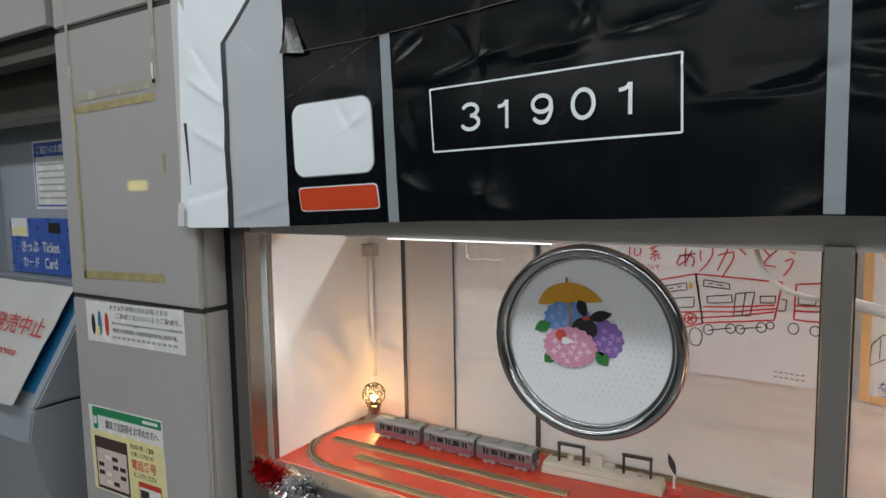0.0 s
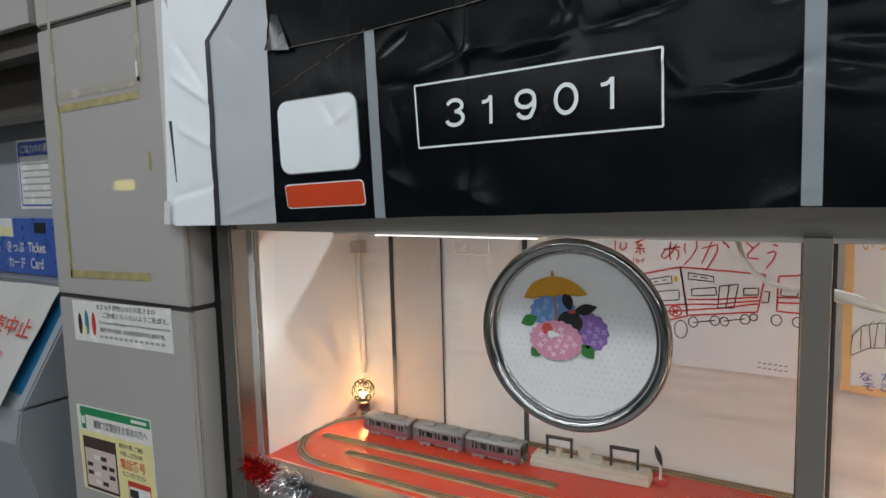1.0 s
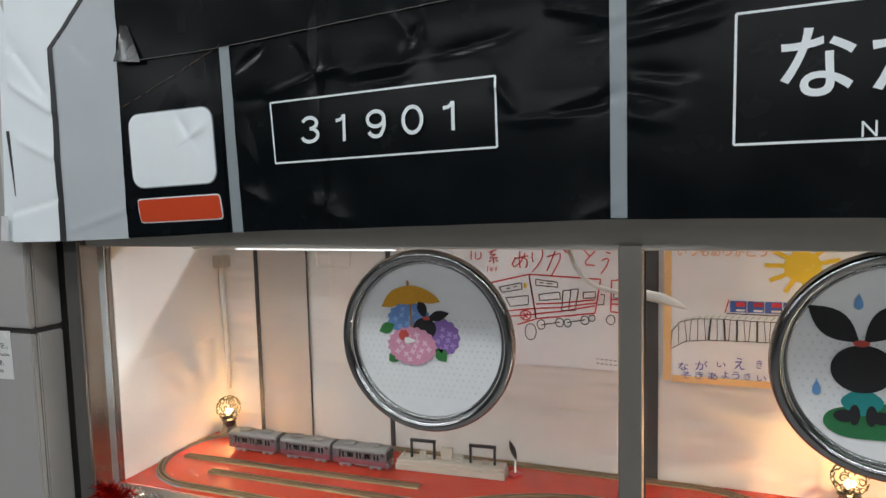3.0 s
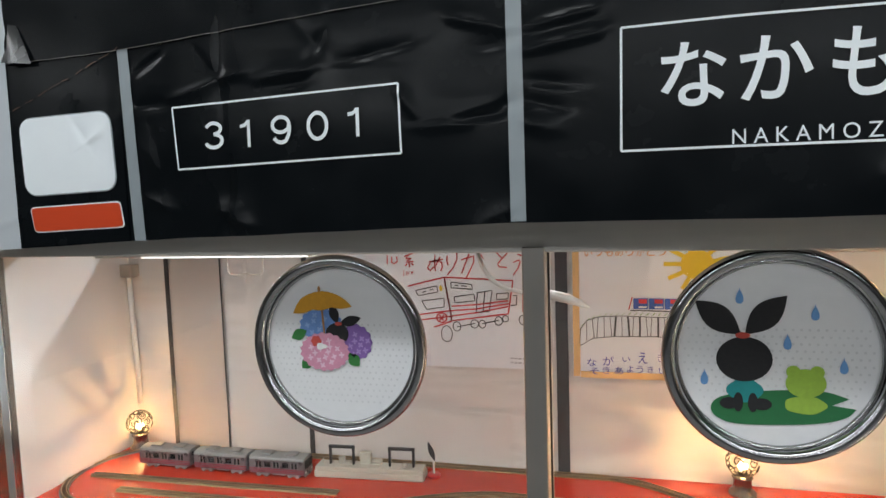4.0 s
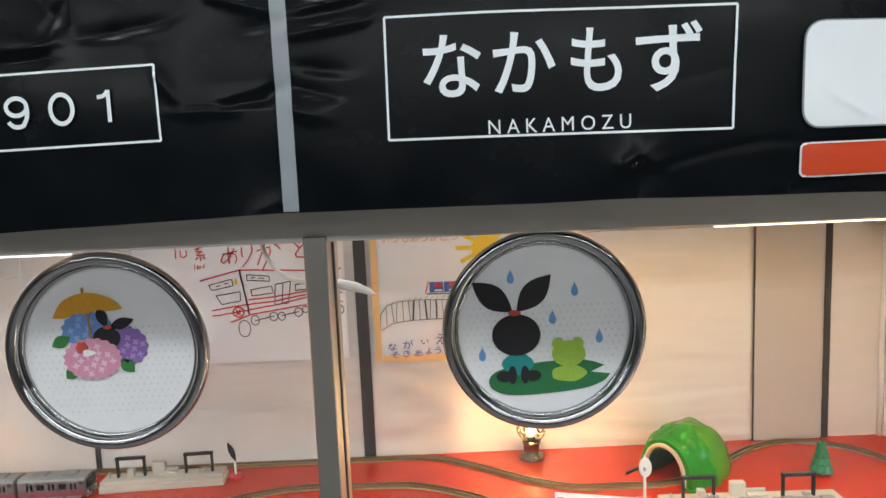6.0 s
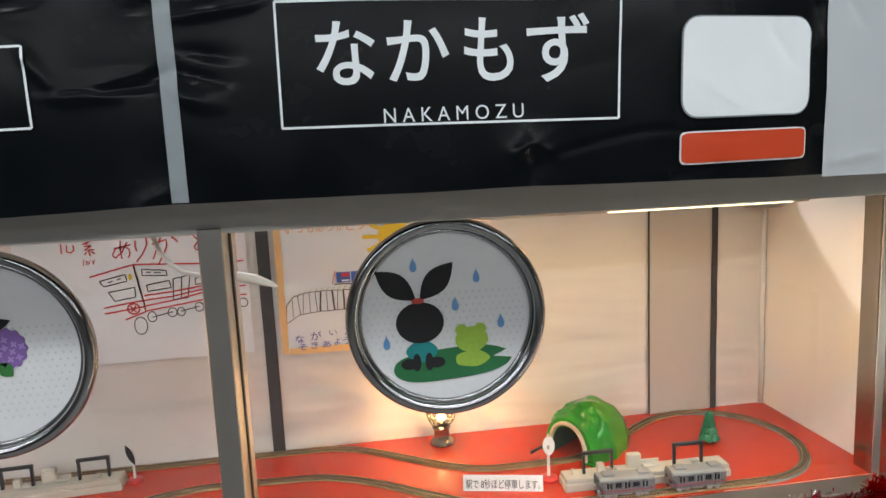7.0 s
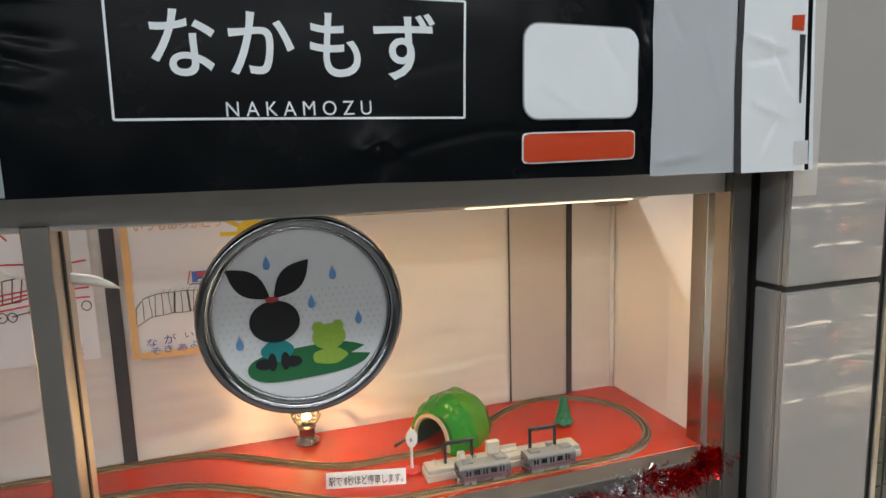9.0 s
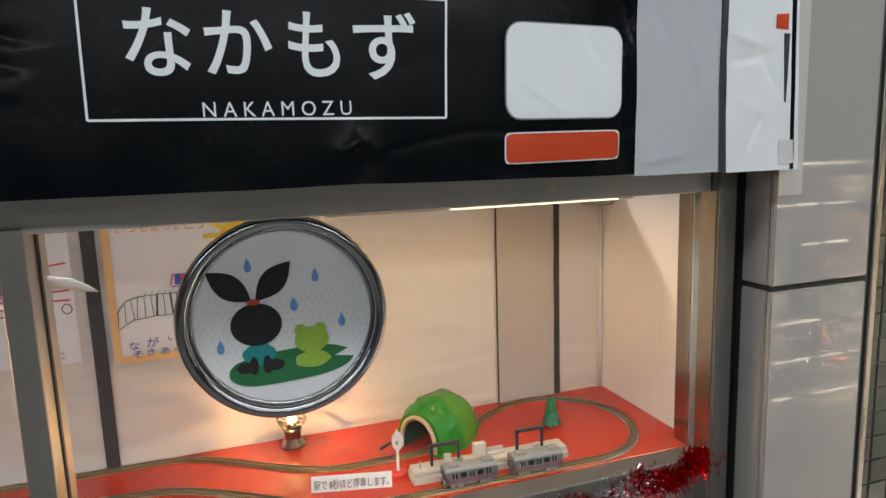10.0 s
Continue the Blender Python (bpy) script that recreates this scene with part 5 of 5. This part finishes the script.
part("tape", tube([(0, 0, 0), (0.001, 0, 0.1), (-0.001, 0, 0.2), (0, 0, 0.3), (0, 0, 0.5)], 0.0055, 8), M_TAPE, t, "", True)
t = thing("bracket_box", (1.035, 1.21, 1.452), "dark grey light bracket in the case corner", "bracket")
part("body", box(-0.030, 0.030, -0.02, 0.03, 0.0, 0.08, 0.004), M_GREYP, t)
# wire hook under the lid
t = thing("wire_hook", (-0.571, 1.05, 1.443), "thin bent wire hook hanging under the lid", "hook")
part("wire", tube([(-0.038, 0, 0.09), (-0.038, 0, 0.008), (-0.032, 0, 0.001), (-0.014, 0, 0), (0, 0, 0.004), (0.014, 0, 0), (0.032, 0, 0.001), (0.038, 0, 0.008), (0.038, 0, 0.09)], 0.0011, 6), M_PLASTIC, t)
t = thing("wire_hook", (0.56, 1.05, 1.478), "thin bent wire hook hanging under the lid", "hook")
part("wire", tube([(-0.038, 0, 0.06), (-0.038, 0, 0.008), (-0.030, 0, 0.001), (0, 0, 0.003), (0.030, 0, 0.001), (0.038, 0, 0.008), (0.038, 0, 0.06)], 0.0011, 6), M_PLASTIC, t)
# strip light bars
for x0, x1, la, lb, glow in ((-0.86, -0.40, -0.12, 0.22, (0.95, 0.97, 1.0, 1.6)), (0.36, 0.97, -0.06, 0.27, (1.0, 0.82, 0.55, 2.4))):
    t = thing("strip_light", ((x0 + x1) / 2, 1.0, 1.4825), "slim lit strip light under the case lid", "strip light", "case strip lights")
    part("housing", box(-(x1 - x0) / 2, (x1 - x0) / 2, -0.010, 0.010, 0.0, 0.0525, 0.002), M_WHITEP, t)
    part("lens", box(la, lb, -0.0125, -0.0102, 0.0, 0.0018), mat("strip_light_lens", (0.9, 0.9, 0.9), 0.4, bump=0, emit=glow), t, "glowing lens")
# white flex hanging inside
t = thing("white_cable", (0, 0.95, 1.40), "white flex hanging in a curve behind the glass", "cable")
part("flex", tube([(-0.100, 0, 0.13), (-0.100, 0, 0.092), (-0.092, 0, 0.068), (-0.080, 0, 0.050), (-0.062, 0, 0.036), (-0.036, 0, 0.0285), (-0.010, 0, 0.026)], 0.0035, 10), M_WHITEP, t, "", True)
bm = bmesh.new()
add_tube(bm, [(-0.012, 0, 0.0262), (0.012, 0, 0.0245), (0.038, 0, 0.019), (0.058, 0, 0.011), (0.071, 0, 0.005)], [0.0045, 0.008, 0.0078, 0.005, 0.0008], 10)
part("plug_end", bm, M_WHITEP, t, "flattened white end", True)

# ---- tinsel along the sill ----
M_TRED = mat("red_tinsel_foil", (0.62, 0.015, 0.02), 0.16, 0.9, var=0.2)
M_TSILVER = mat("silver_tinsel_foil", (0.86, 0.88, 0.90), 0.14, 1.0, var=0.2)


def tinsel(x0, x1, bands, seed, label):
    """bands: (from, to, red?) along 0..1 of the garland."""
    rnd = random.Random(seed)
    t = thing("tinsel_garland", ((x0 + x1) / 2, 0.872, 1.0), label, "tinsel", "tinsel garlands")
    part("core", tube([(x0 + (x1 - x0) * i / 12 - t.location.x, 0.002 * math.sin(i), -0.006 + 0.004 * math.cos(i * 1.7)) for i in range(13)], 0.0015, 5), M_TSILVER, t)
    for a, b, red, dz in bands:
        bm = bmesh.new()
        for i in range(int(5600 * (b - a) * (x1 - x0) / 0.35)):
            u = rnd.uniform(a, b)
            p = Vector((x0 + (x1 - x0) * u - t.location.x, 0.0, dz + 0.004 * math.cos(u * 20)))
            d = Vector((rnd.gauss(0, 0.8), rnd.gauss(-0.25, 0.6), rnd.gauss(0, 0.8))).normalized()
            if d.y > 0.12:
                d.y = -d.y
            l = rnd.uniform(0.012, 0.036)
            s = d.cross(Vector((rnd.random(), rnd.random(), rnd.random()))).normalized() * 0.0010
            k = Vector((rnd.gauss(0, 0.2), rnd.gauss(0, 0.2), rnd.gauss(-0.25, 0.2))) * l * 0.4
            q = [p, p + d * l * 0.5, p + d * l + k]
            v = [bm.verts.new(w + o) for w in q for o in (s, -s)]
            bm.faces.new((v[0], v[1], v[3], v[2]))
            bm.faces.new((v[2], v[3], v[5], v[4]))
        part("foil_fringe", bm, M_TRED if red else M_TSILVER, t, "red foil strands" if red else "silver foil strands")["kind"] = "stuff"


tinsel(-1.005, -0.62, ((0.0, 0.20, True, 0.010), (0.14, 0.44, False, 0.000), (0.38, 0.62, True, -0.035), (0.60, 1.0, False, -0.05)), 3, "red and silver tinsel garland along the case sill")
tinsel(0.58, 1.065, ((0.0, 0.22, True, -0.035), (0.16, 0.40, False, -0.025), (0.34, 0.55, True, -0.03), (0.46, 0.72, False, -0.014), (0.62, 0.86, True, -0.012), (0.86, 1.0, True, 0.004)), 5, "red and silver tinsel garland along the case sill")

# ---- notices and tape on the pillar ----
M_MASK = mat("old_masking_tape", (0.37, 0.315, 0.15), 0.55, var=0.42, scale=34, bump=0.05)
M_FILM = mat("tape_residue", (0.405, 0.38, 0.315), 0.25, var=0.06, scale=20)


def tape(name, x0, z0, x1, z1, w, m, label):
    d = Vector((x1 - x0, 0, z1 - z0))
    l = d.length
    bm = bmesh.new()
    n = max(6, int(l / 0.012))
    A, B = [], []
    for i in range(n + 1):
        jag = 0.0018 * noise.noise((i * 1.7, x0 * 30, 0))
        A.append(bm.verts.new((l * i / n, 0, w / 2 + jag)))
        B.append(bm.verts.new((l * i / n, 0, -w / 2 - 0.6 * jag)))
    for i in range(n):
        bm.faces.new((B[i], B[i + 1], A[i + 1], A[i]))
    ob = tagged(part(name, bm, m), label, "tape")
    ob.matrix_world = pose(x0, PY - 0.0012, z0, 0, -math.degrees(math.atan2(d.z, d.x)), 0)
    return ob


tape("masking_tape", -1.488, 1.768, -1.185, 1.774, 0.016, M_MASK, "strip of yellowed masking tape on the pillar")
tape("masking_tape", -1.492, 1.395, -1.19, 1.403, 0.017, M_MASK, "strip of yellowed masking tape on the pillar")
tape("masking_tape", -1.489, 1.386, -1.489, 1.776, 0.011, M_MASK, "strip of yellowed masking tape on the pillar")
tape("masking_tape", -1.166, 1.62, -1.168, 1.66, 0.010, M_MASK, "strip of yellowed masking tape on the pillar")
tape("tape_residue", -1.494, 1.776, -1.50, 2.10, 0.012, M_FILM, "faint old tape mark on the pillar")
tape("tape_residue", -1.178, 1.80, -1.188, 2.10, 0.014, M_FILM, "faint old tape mark on the pillar")
tape("tape_residue", -1.49, 1.795, -1.18, 1.80, 0.018, M_FILM, "faint old tape mark on the pillar")
tape("paper_scrap", -1.187, 1.80, -1.188, 1.84, 0.008, M_WHITEPAPER, "torn white paper scrap on the pillar")
ob = tagged(part("clear_film_strip", box(-1.118, -1.079, PY - 0.0012, PY - 0.0004, 1.52, 2.05), mat("clear_film", (0.63, 0.62, 0.60), 0.1, var=0.03)), "clear adhesive film strip at the pillar edge", "film")
ob = tagged(part("clear_film_strip", box(1.1165, 1.168, PY - 0.0012, PY - 0.0004, 1.49, 2.05), bpy.data.materials["clear_film"]), "clear adhesive film strip at the pillar edge", "film")

INK = flat("black_ink", (0.03, 0.03, 0.03), 0.5)
N_GREEN = flat("green_ink", (0.02, 0.25, 0.09), 0.45)
N_RED = flat("red_ink", (0.60, 0.05, 0.03), 0.45)
N_YEL = flat("pale_yellow_print", (0.80, 0.74, 0.36), 0.4)
N_GREY = flat("grey_print", (0.35, 0.35, 0.35), 0.5)
M_LAM = mat("laminated_white", (0.78, 0.78, 0.76), 0.25, var=0.02, bump=0.005)


def rect(x0, x1, z0, z1, t=0.0004):
    return plate([(x0, z0), (x1, z0), (x1, z1), (x0, z1)], t)


t = thing("luggage_notice", (-1.312, PY - 0.0005, 1.243), "white notice about bulky luggage stuck on the pillar", "notice")
t.rotation_euler = (0, radians(-1.2), 0)
W, H = 0.182, 0.094
part("sheet", rect(-W, W, 0, H, 0.0008), M_LAM, t)
for body, x, z, w, h in (("大きな手荷物は他のお客さまの", 0.022, 0.0835, 0.215, 0.0125), ("ご迷惑とならないようご配慮を。", 0.055, 0.0655, 0.235, 0.0125), ("Do not leave bulky luggage in area that may cause an obstruction.", 0.050, 0.0475, 0.255, 0.0085),
                         ("請將行李妥善放好, 以免阻塞通道及對他人做成不便。", 0.040, 0.0315, 0.235, 0.0105)):
    part("writing", moved(fit_text(body, w, h, 0.0001, 0.0004), x, -0.0010, z), INK, t)
for i in range(13):
    part("writing_bar", moved(rect(0, 0.013, 0, 0.006, 0.0002), -0.080 + i * 0.0185, -0.0008, 0.0125), N_GREY, t)
for x, c, h in ((-0.155, INK, 0.05), (-0.128, flat("teal_ink", (0.05, 0.2, 0.3)), 0.058), (-0.100, N_RED, 0.055)):
    part("pictogram", moved(plate(ellipse(0, h / 2, 0.008, h / 2, 16), 0.0002), x, -0.0008, 0.015), c, t, "plain pictogram shape")
part("pictogram", moved(rect(-0.008, 0.008, 0, 0.020, 0.0002), -0.138, -0.0011, 0.016), N_YEL, t)

t = thing("pass_notice", (-1.365, PY - 0.0005, 0.88), "laminated yellow and green notice about commuter passes on the pillar", "notice")
t.rotation_euler = (0, radians(-1.8), 0)
W, H = 0.144, 0.206
part("sheet", rect(-W, W, 0, H, 0.0008), M_LAM, t)
part("yellow_field", moved(rect(-W + 0.004, W - 0.004, 0.002, H - 0.060, 0.0003), 0, -0.0008, 0), N_YEL, t)
part("green_header", moved(rect(-W + 0.014, W - 0.004, H - 0.022, H - 0.003, 0.0003), 0, -0.0008, 0), N_GREEN, t)
part("writing", moved(fit_text("継続で定期券をお求めの方へ", 0.205, 0.021, 0.0001, 0.0008), 0.025, -0.0010, H - 0.040), INK, t)
part("writing_bar", moved(rect(-0.028, 0.028, 0, 0.007, 0.0002), 0.10, -0.0012, H - 0.016), M_LAM, t)
part("pictogram", moved(rect(-0.009, 0.009, 0, 0.036, 0.0003), -0.118, -0.0011, H - 0.056), N_GREEN, t)
part("pictogram", moved(rect(-0.006, 0.006, 0.012, 0.030, 0.0003), -0.118, -0.0016, H - 0.056), M_LAM, t)
part("screen_picture", moved(rect(-0.066, 0.066, 0, 0.128, 0.0003), -0.062, -0.0011, 0.004), flat("dark_brown_print", (0.06, 0.035, 0.03)), t)
part("screen_field", moved(rect(-0.061, 0.061, 0, 0.092, 0.0003), -0.062, -0.0015, 0.012), flat("pale_pink_print", (0.62, 0.52, 0.47)), t)
for i in range(4):
    for j in range(4):
        if (i + j) % 3:
            part("screen_key", moved(rect(-0.011, 0.011, 0, 0.010, 0.0002), -0.106 + i * 0.029, -0.0019, 0.020 + j * 0.020), INK if i != 1 else M_LAM, t)
part("writing", moved(fit_text("紛失等の際、ご連絡", 0.088, 0.012, 0.0001, 0.0004), 0.062, -0.0012, 0.130), INK, t)
part("writing", moved(fit_text("を差し上げるため", 0.082, 0.012, 0.0001, 0.0004), 0.062, -0.0012, 0.113), INK, t)
part("writing", moved(fit_text("電話番号", 0.092, 0.025, 0.0001, 0.0012), 0.064, -0.0012, 0.089), N_RED, t)
part("writing", moved(fit_text("をご入力ください", 0.086, 0.012, 0.0001, 0.0004), 0.066, -0.0012, 0.066), INK, t)
part("red_box", moved(rect(-0.042, 0.042, 0, 0.046, 0.0003), 0.082, -0.0012, 0.006), N_RED, t)
part("red_box_field", moved(rect(-0.039, 0.039, 0.003, 0.034, 0.0003), 0.082, -0.0016, 0.006), M_LAM, t)
part("red_box_key", moved(rect(-0.036, -0.004, 0.009, 0.028, 0.0003), 0.082, -0.0020, 0.006), INK, t)

# ---- recess with the ticket machine ----
M_MACH = mat("pale_blue_grey_machine", (0.32, 0.355, 0.385), 0.35, var=0.04, scale=12, bump=0.01)
M_BLUE = mat("blue_sign_panel", (0.045, 0.11, 0.42), 0.3, var=0.08)
M_BRONZE = mat("dark_bronze_soffit", (0.10, 0.09, 0.078), 0.45, 0.2)
rw = thing("recess_wall", (0, 0, 0), "white panel lintel and dark soffit over the ticket machine recess", "lintel", kind="structure")
part("lintel_panel", box(-2.6, -1.585, PY, PY + 0.02, 1.972, 2.72, 0.002), M_TILE, rw)
part("lintel_core", box(-5, -1.552, PY + 0.022, 1.9, 2.0, 2.72), M_JOINT, rw)
part("soffit_band", box(-5, -1.56, 0.84, 0.90, 1.92, 2.0), M_BRONZE, rw)
part("upper_fascia", box(-5, -1.56, 0.95, 0.97, 1.80, 1.98), M_BRONZE, rw)
part("dark_trim", box(-5, -1.56, 0.94, 0.97, 1.780, 1.800), M_JOINT, rw)
part("side_reveal", box(-1.575, -1.553, 0.815, 1.9, 0, 1.93), M_JOINT, rw)
tm = thing("ticket_machine", (-2.6, 1.05, 0), "pale blue-grey ticket machine with blue sign, out of service", "ticket machine")
part("upper_face", box(-1.0, 1.0, 0.0, 0.4, 1.30, 1.80), M_MACH, tm)
part("blue_panel", box(0.215, 0.62, -0.010, -0.001, 1.325, 1.506, 0.002), M_BLUE, tm, "blue lettered panel")
part("slot", box(0.470, 0.535, -0.012, -0.006, 1.46, 1.492), M_BLACKP, tm)
part("sticker", box(0.232, 0.335, -0.0125, -0.009, 1.445, 1.505), M_LAM, tm, "white and yellow sticker")
part("sticker_band", box(0.236, 0.331, -0.0135, -0.012, 1.450, 1.475), N_YEL, tm)
for body, x, z, w, h in (("きっぷ", 0.345, 1.413, 0.105, 0.036), ("カード", 0.345, 1.362, 0.105, 0.034), ("Ticket", 0.475, 1.413, 0.105, 0.032), ("Card", 0.470, 1.362, 0.075, 0.034)):
    part("writing", moved(fit_text(body, w, h, 0.0002, 0.0008), x, -0.0115, z), M_LAM, tm)
part("ledge", box(-1.0, 0.77, -0.050, -0.001, 1.300, 1.322, 0.004), flat("steel_grey_ledge", (0.22, 0.24, 0.26), 0.4), tm)
part("left_cheek", box(-1.0, 0.160, -0.10, 0.4, 1.20, 1.79, 0.004), M_MACH, tm)


def sloped(x0, x1, prof):
    bm = bmesh.new()
    va = [[bm.verts.new((x, y, z)) for y, z in prof] for x in (x0, x1)]
    bm.faces.new(va[0])
    bm.faces.new(va[1][::-1])
    for i in range(len(prof)):
        j = (i + 1) % len(prof)
        bm.faces.new((va[0][i], va[0][j], va[1][j], va[1][i]))
    bmesh.ops.recalc_face_normals(bm, faces=bm.faces[:])
    return bm


part("console", sloped(-1.0, 0.735, [(0.39, 0.0), (0.39, 1.295), (-0.05, 1.295), (-0.215, 0.99), (-0.235, 0.90), (-0.16, 0.55), (-0.16, 0.0)]), M_MACH, tm)
bm = sloped(0.737, 0.775, [(0.39, 1.006), (0.39, 1.30), (-0.04, 1.30), (-0.070, 1.275), (-0.232, 1.006)])
bmesh.ops.bevel(bm, geom=bm.edges[:], offset=0.005, segments=2, affect="EDGES")
part("console_rim", bm, M_MACH, tm)
bm = sloped(0.737, 0.775, [(0.39, 0.0), (0.39, 1.0), (-0.236, 1.0), (-0.250, 0.92), (-0.17, 0.55), (-0.17, 0.0)])
bmesh.ops.bevel(bm, geom=bm.edges[:], offset=0.005, segments=2, affect="EDGES")
part("side_cover", bm, M_MACH, tm)
part("console_inlay", sloped(0.60, 0.734, [(-0.053, 1.296), (-0.056, 1.298), (-0.20, 1.030), (-0.197, 1.028)]), flat("blue_inlay_plastic", (0.02, 0.16, 0.34), 0.35), tm, "blue console surface")
part("coin_slot", box(0.20, 0.50, -0.245, -0.230, 0.84, 0.90, 0.004), M_BLACKP, tm)
M_COVER = mat("greyed_cover_paper", (0.55, 0.55, 0.53), 0.45, var=0.10, scale=8, bump=0.10)
t = thing("out_of_service_cover", (-2.6, 1.05, 0), "white paper cover with red out-of-service lettering over the machine", "paper cover")
bm = bmesh.new()
nu, nv = 24, 16
g = []
for i in range(nu + 1):
    row = []
    for j in range(nv + 1):
        v = j / nv
        x1 = 0.722 - 0.045 * v * v
        x = -0.4 + (x1 + 0.4) * i / nu
        y = -0.064 - 0.168 * v - 0.010 - 0.005 * noise.noise((x * 9, v * 4, 0)) - 0.008 * math.sin(math.pi * v)
        row.append(bm.verts.new((x, y, 1.312 - 0.310 * v + 0.004 * noise.noise((x * 6, v, 2)))))
    g.append(row)
for i in range(nu):
    for j in range(nv):
        bm.faces.new((g[i][j], g[i][j + 1], g[i + 1][j + 1], g[i + 1][j]))
part("sheet", bm, M_COVER, t, "", True)
for body, x, z, w, h in (("発売中止", 0.525, 1.197, 0.30, 0.058), ("Out of Service", 0.455, 1.128, 0.25, 0.024)):
    v = (1.312 - z) / 0.310
    y = -0.064 - 0.168 * v - 0.010 - 0.008 * math.sin(math.pi * v) - 0.006
    part("writing", moved(fit_text(body, w, h, 0.0004, 0.0), x + 0.015, y, z + 0.004, 0, -28), N_RED, t, "red lettering")
t = thing("request_notice", (-2.6, 1.049, 0), "white notice with a blue border above the ticket machine", "notice")
part("sheet", moved(rect(0.385, 0.66, 1.535, 1.752, 0.0010), 0, 0, 0), M_LAM, t)
for a, b, c, d in ((0.393, 0.65, 1.700, 1.744), (0.393, 0.65, 1.543, 1.549), (0.393, 0.398, 1.549, 1.700)):
    part("blue_border", moved(rect(a, b, c, d, 0.0004), 0, -0.0010, 0), M_BLUE, t)
part("writing", moved(fit_text("ご協力のお願い", 0.19, 0.026, 0.0002, 0.0008), 0.505, -0.0017, 1.722), M_LAM, t)
for i in range(6):
    part("writing_bar", moved(rect(0.410, 0.62, 0, 0.006, 0.0003), 0, -0.0010, 1.672 - i * 0.021), N_GREY, t)

# ---- beyond the right pillar: steel trim and a small-tiled dark wall ----
part_r = thing("tiled_wall_east", (0, 0, 0), "wall of small dark green-black glazed tiles with a steel edge", "wall", kind="structure")
part("steel_edge", box(1.347, 1.362, 0.80, 0.83, 0.0, 2.72, 0.002), M_STEEL, part_r)
part("mortar", box(1.362, 5.0, 0.832, 1.9, 0, 2.72), M_JOINT, part_r)
M_SMALL = mat("dark_green_tile", (0.055, 0.062, 0.055), 0.2, var=0.15, rnd=0.2)
tile_me = finish("tile", box(0, 0.047, -0.004, 0.001, 0, 0.047, 0.0012), M_SMALL)
for i in range(8):
    for j in range(30):
        o = new("tile", tile_me)
        o.parent = part_r
        o.location = (1.366 + i * 0.05, 0.831, 0.55 + j * 0.05)

# ---- shop shelves across the concourse, seen as reflections ----
M_SHELF = mat("dark_shelf_metal", (0.06, 0.06, 0.065), 0.5, 0.3)
M_RAILCARD = mat("price_rail_card", (0.62, 0.58, 0.50), 0.4, var=0.35, scale=40, stretch=(1, 1, 0.1))
M_EDGELIGHT = mat("shelf_edge_glow", (1, 0.9, 0.75), 0.4, emit=(1.0, 0.86, 0.66, 8.0))
M_SHOPLIGHT = mat("shelf_strip_glow", (1, 0.9, 0.75), 0.4, emit=(1.0, 0.86, 0.66, 200.0))
rnd = random.Random(12)
GOODS = [flat("packet_%d" % i, c, 0.45) for i, c in enumerate(((0.7, 0.62, 0.5), (0.6, 0.2, 0.12), (0.75, 0.7, 0.62), (0.25, 0.35, 0.2), (0.65, 0.5, 0.25)))]
for k, sx in enumerate((2.60, 3.7)):
    sh = thing("shop_shelf", (sx, -0.30, 0), "lit shop shelf unit stocked with packaged goods", "shelf unit", "shop shelves")
    part("back", box(-0.45, 0.45, -0.30, -0.27, 0, 1.52), M_SHELF, sh)
    for x in (-0.46, -0.10, 0.44):
        part("upright", box(x, x + 0.02, -0.30, 0.0, 0, 1.52), M_SHELF, sh)
    for i in range(8):
        z = 0.36 + 0.16 * i
        part("shelf_board", box(-0.44, 0.44, -0.27, -0.008, z, z + 0.012), M_SHELF, sh)
        part("price_rail", box(-0.44, 0.44, -0.006, 0.0, z - 0.012, z + 0.016, 0.001), M_RAILCARD, sh, "pale price rail along the shelf edge")
        if i > 0:
            x = -0.42
            while x < 0.36:
                w = min(rnd.uniform(0.05, 0.16), 0.42 - x)
                if rnd.random() < 0.8:
                    part("light_strip", box(x, x + w, 0.001, 0.006, z + 0.001, z + rnd.uniform(0.004, 0.010)), M_EDGELIGHT, sh)
                x += w + rnd.uniform(0.01, 0.06)
            part("light_strip", box(-0.42, 0.42, -0.034, -0.012, z - 0.009, z - 0.001), M_SHOPLIGHT, sh)
        x = -0.43
        while x < 0.38 and i < 7:
            w, h = rnd.uniform(0.03, 0.08), rnd.uniform(0.03, 0.10)
            tagged(part("packet", box(sx + x, sx + x + w, -0.55, -0.41 + rnd.uniform(-0.03, 0.02), z + 0.0125, z + 0.0125 + h, 0.005), GOODS[rnd.randrange(5)]), "packaged shop goods standing on the lit shelf", "packet", "shop goods")
            x += w + rnd.uniform(0.004, 0.03)

# small yellow guide sign down the concourse
t = thing("guide_sign", (-4.5, -1.25, 1.60), "small lit yellow guide sign on a post", "sign")
part("face", box(-0.10, 0.10, -0.02, 0.02, 0.0, 0.075, 0.004), mat("lit_yellow_face", (0.8, 0.65, 0.05), 0.4, emit=(1.0, 0.82, 0.12, 3.5)), t, "glowing yellow face")
part("post", box(-0.015, 0.015, -0.012, 0.012, -1.60, 0.0), M_STEEL, t)
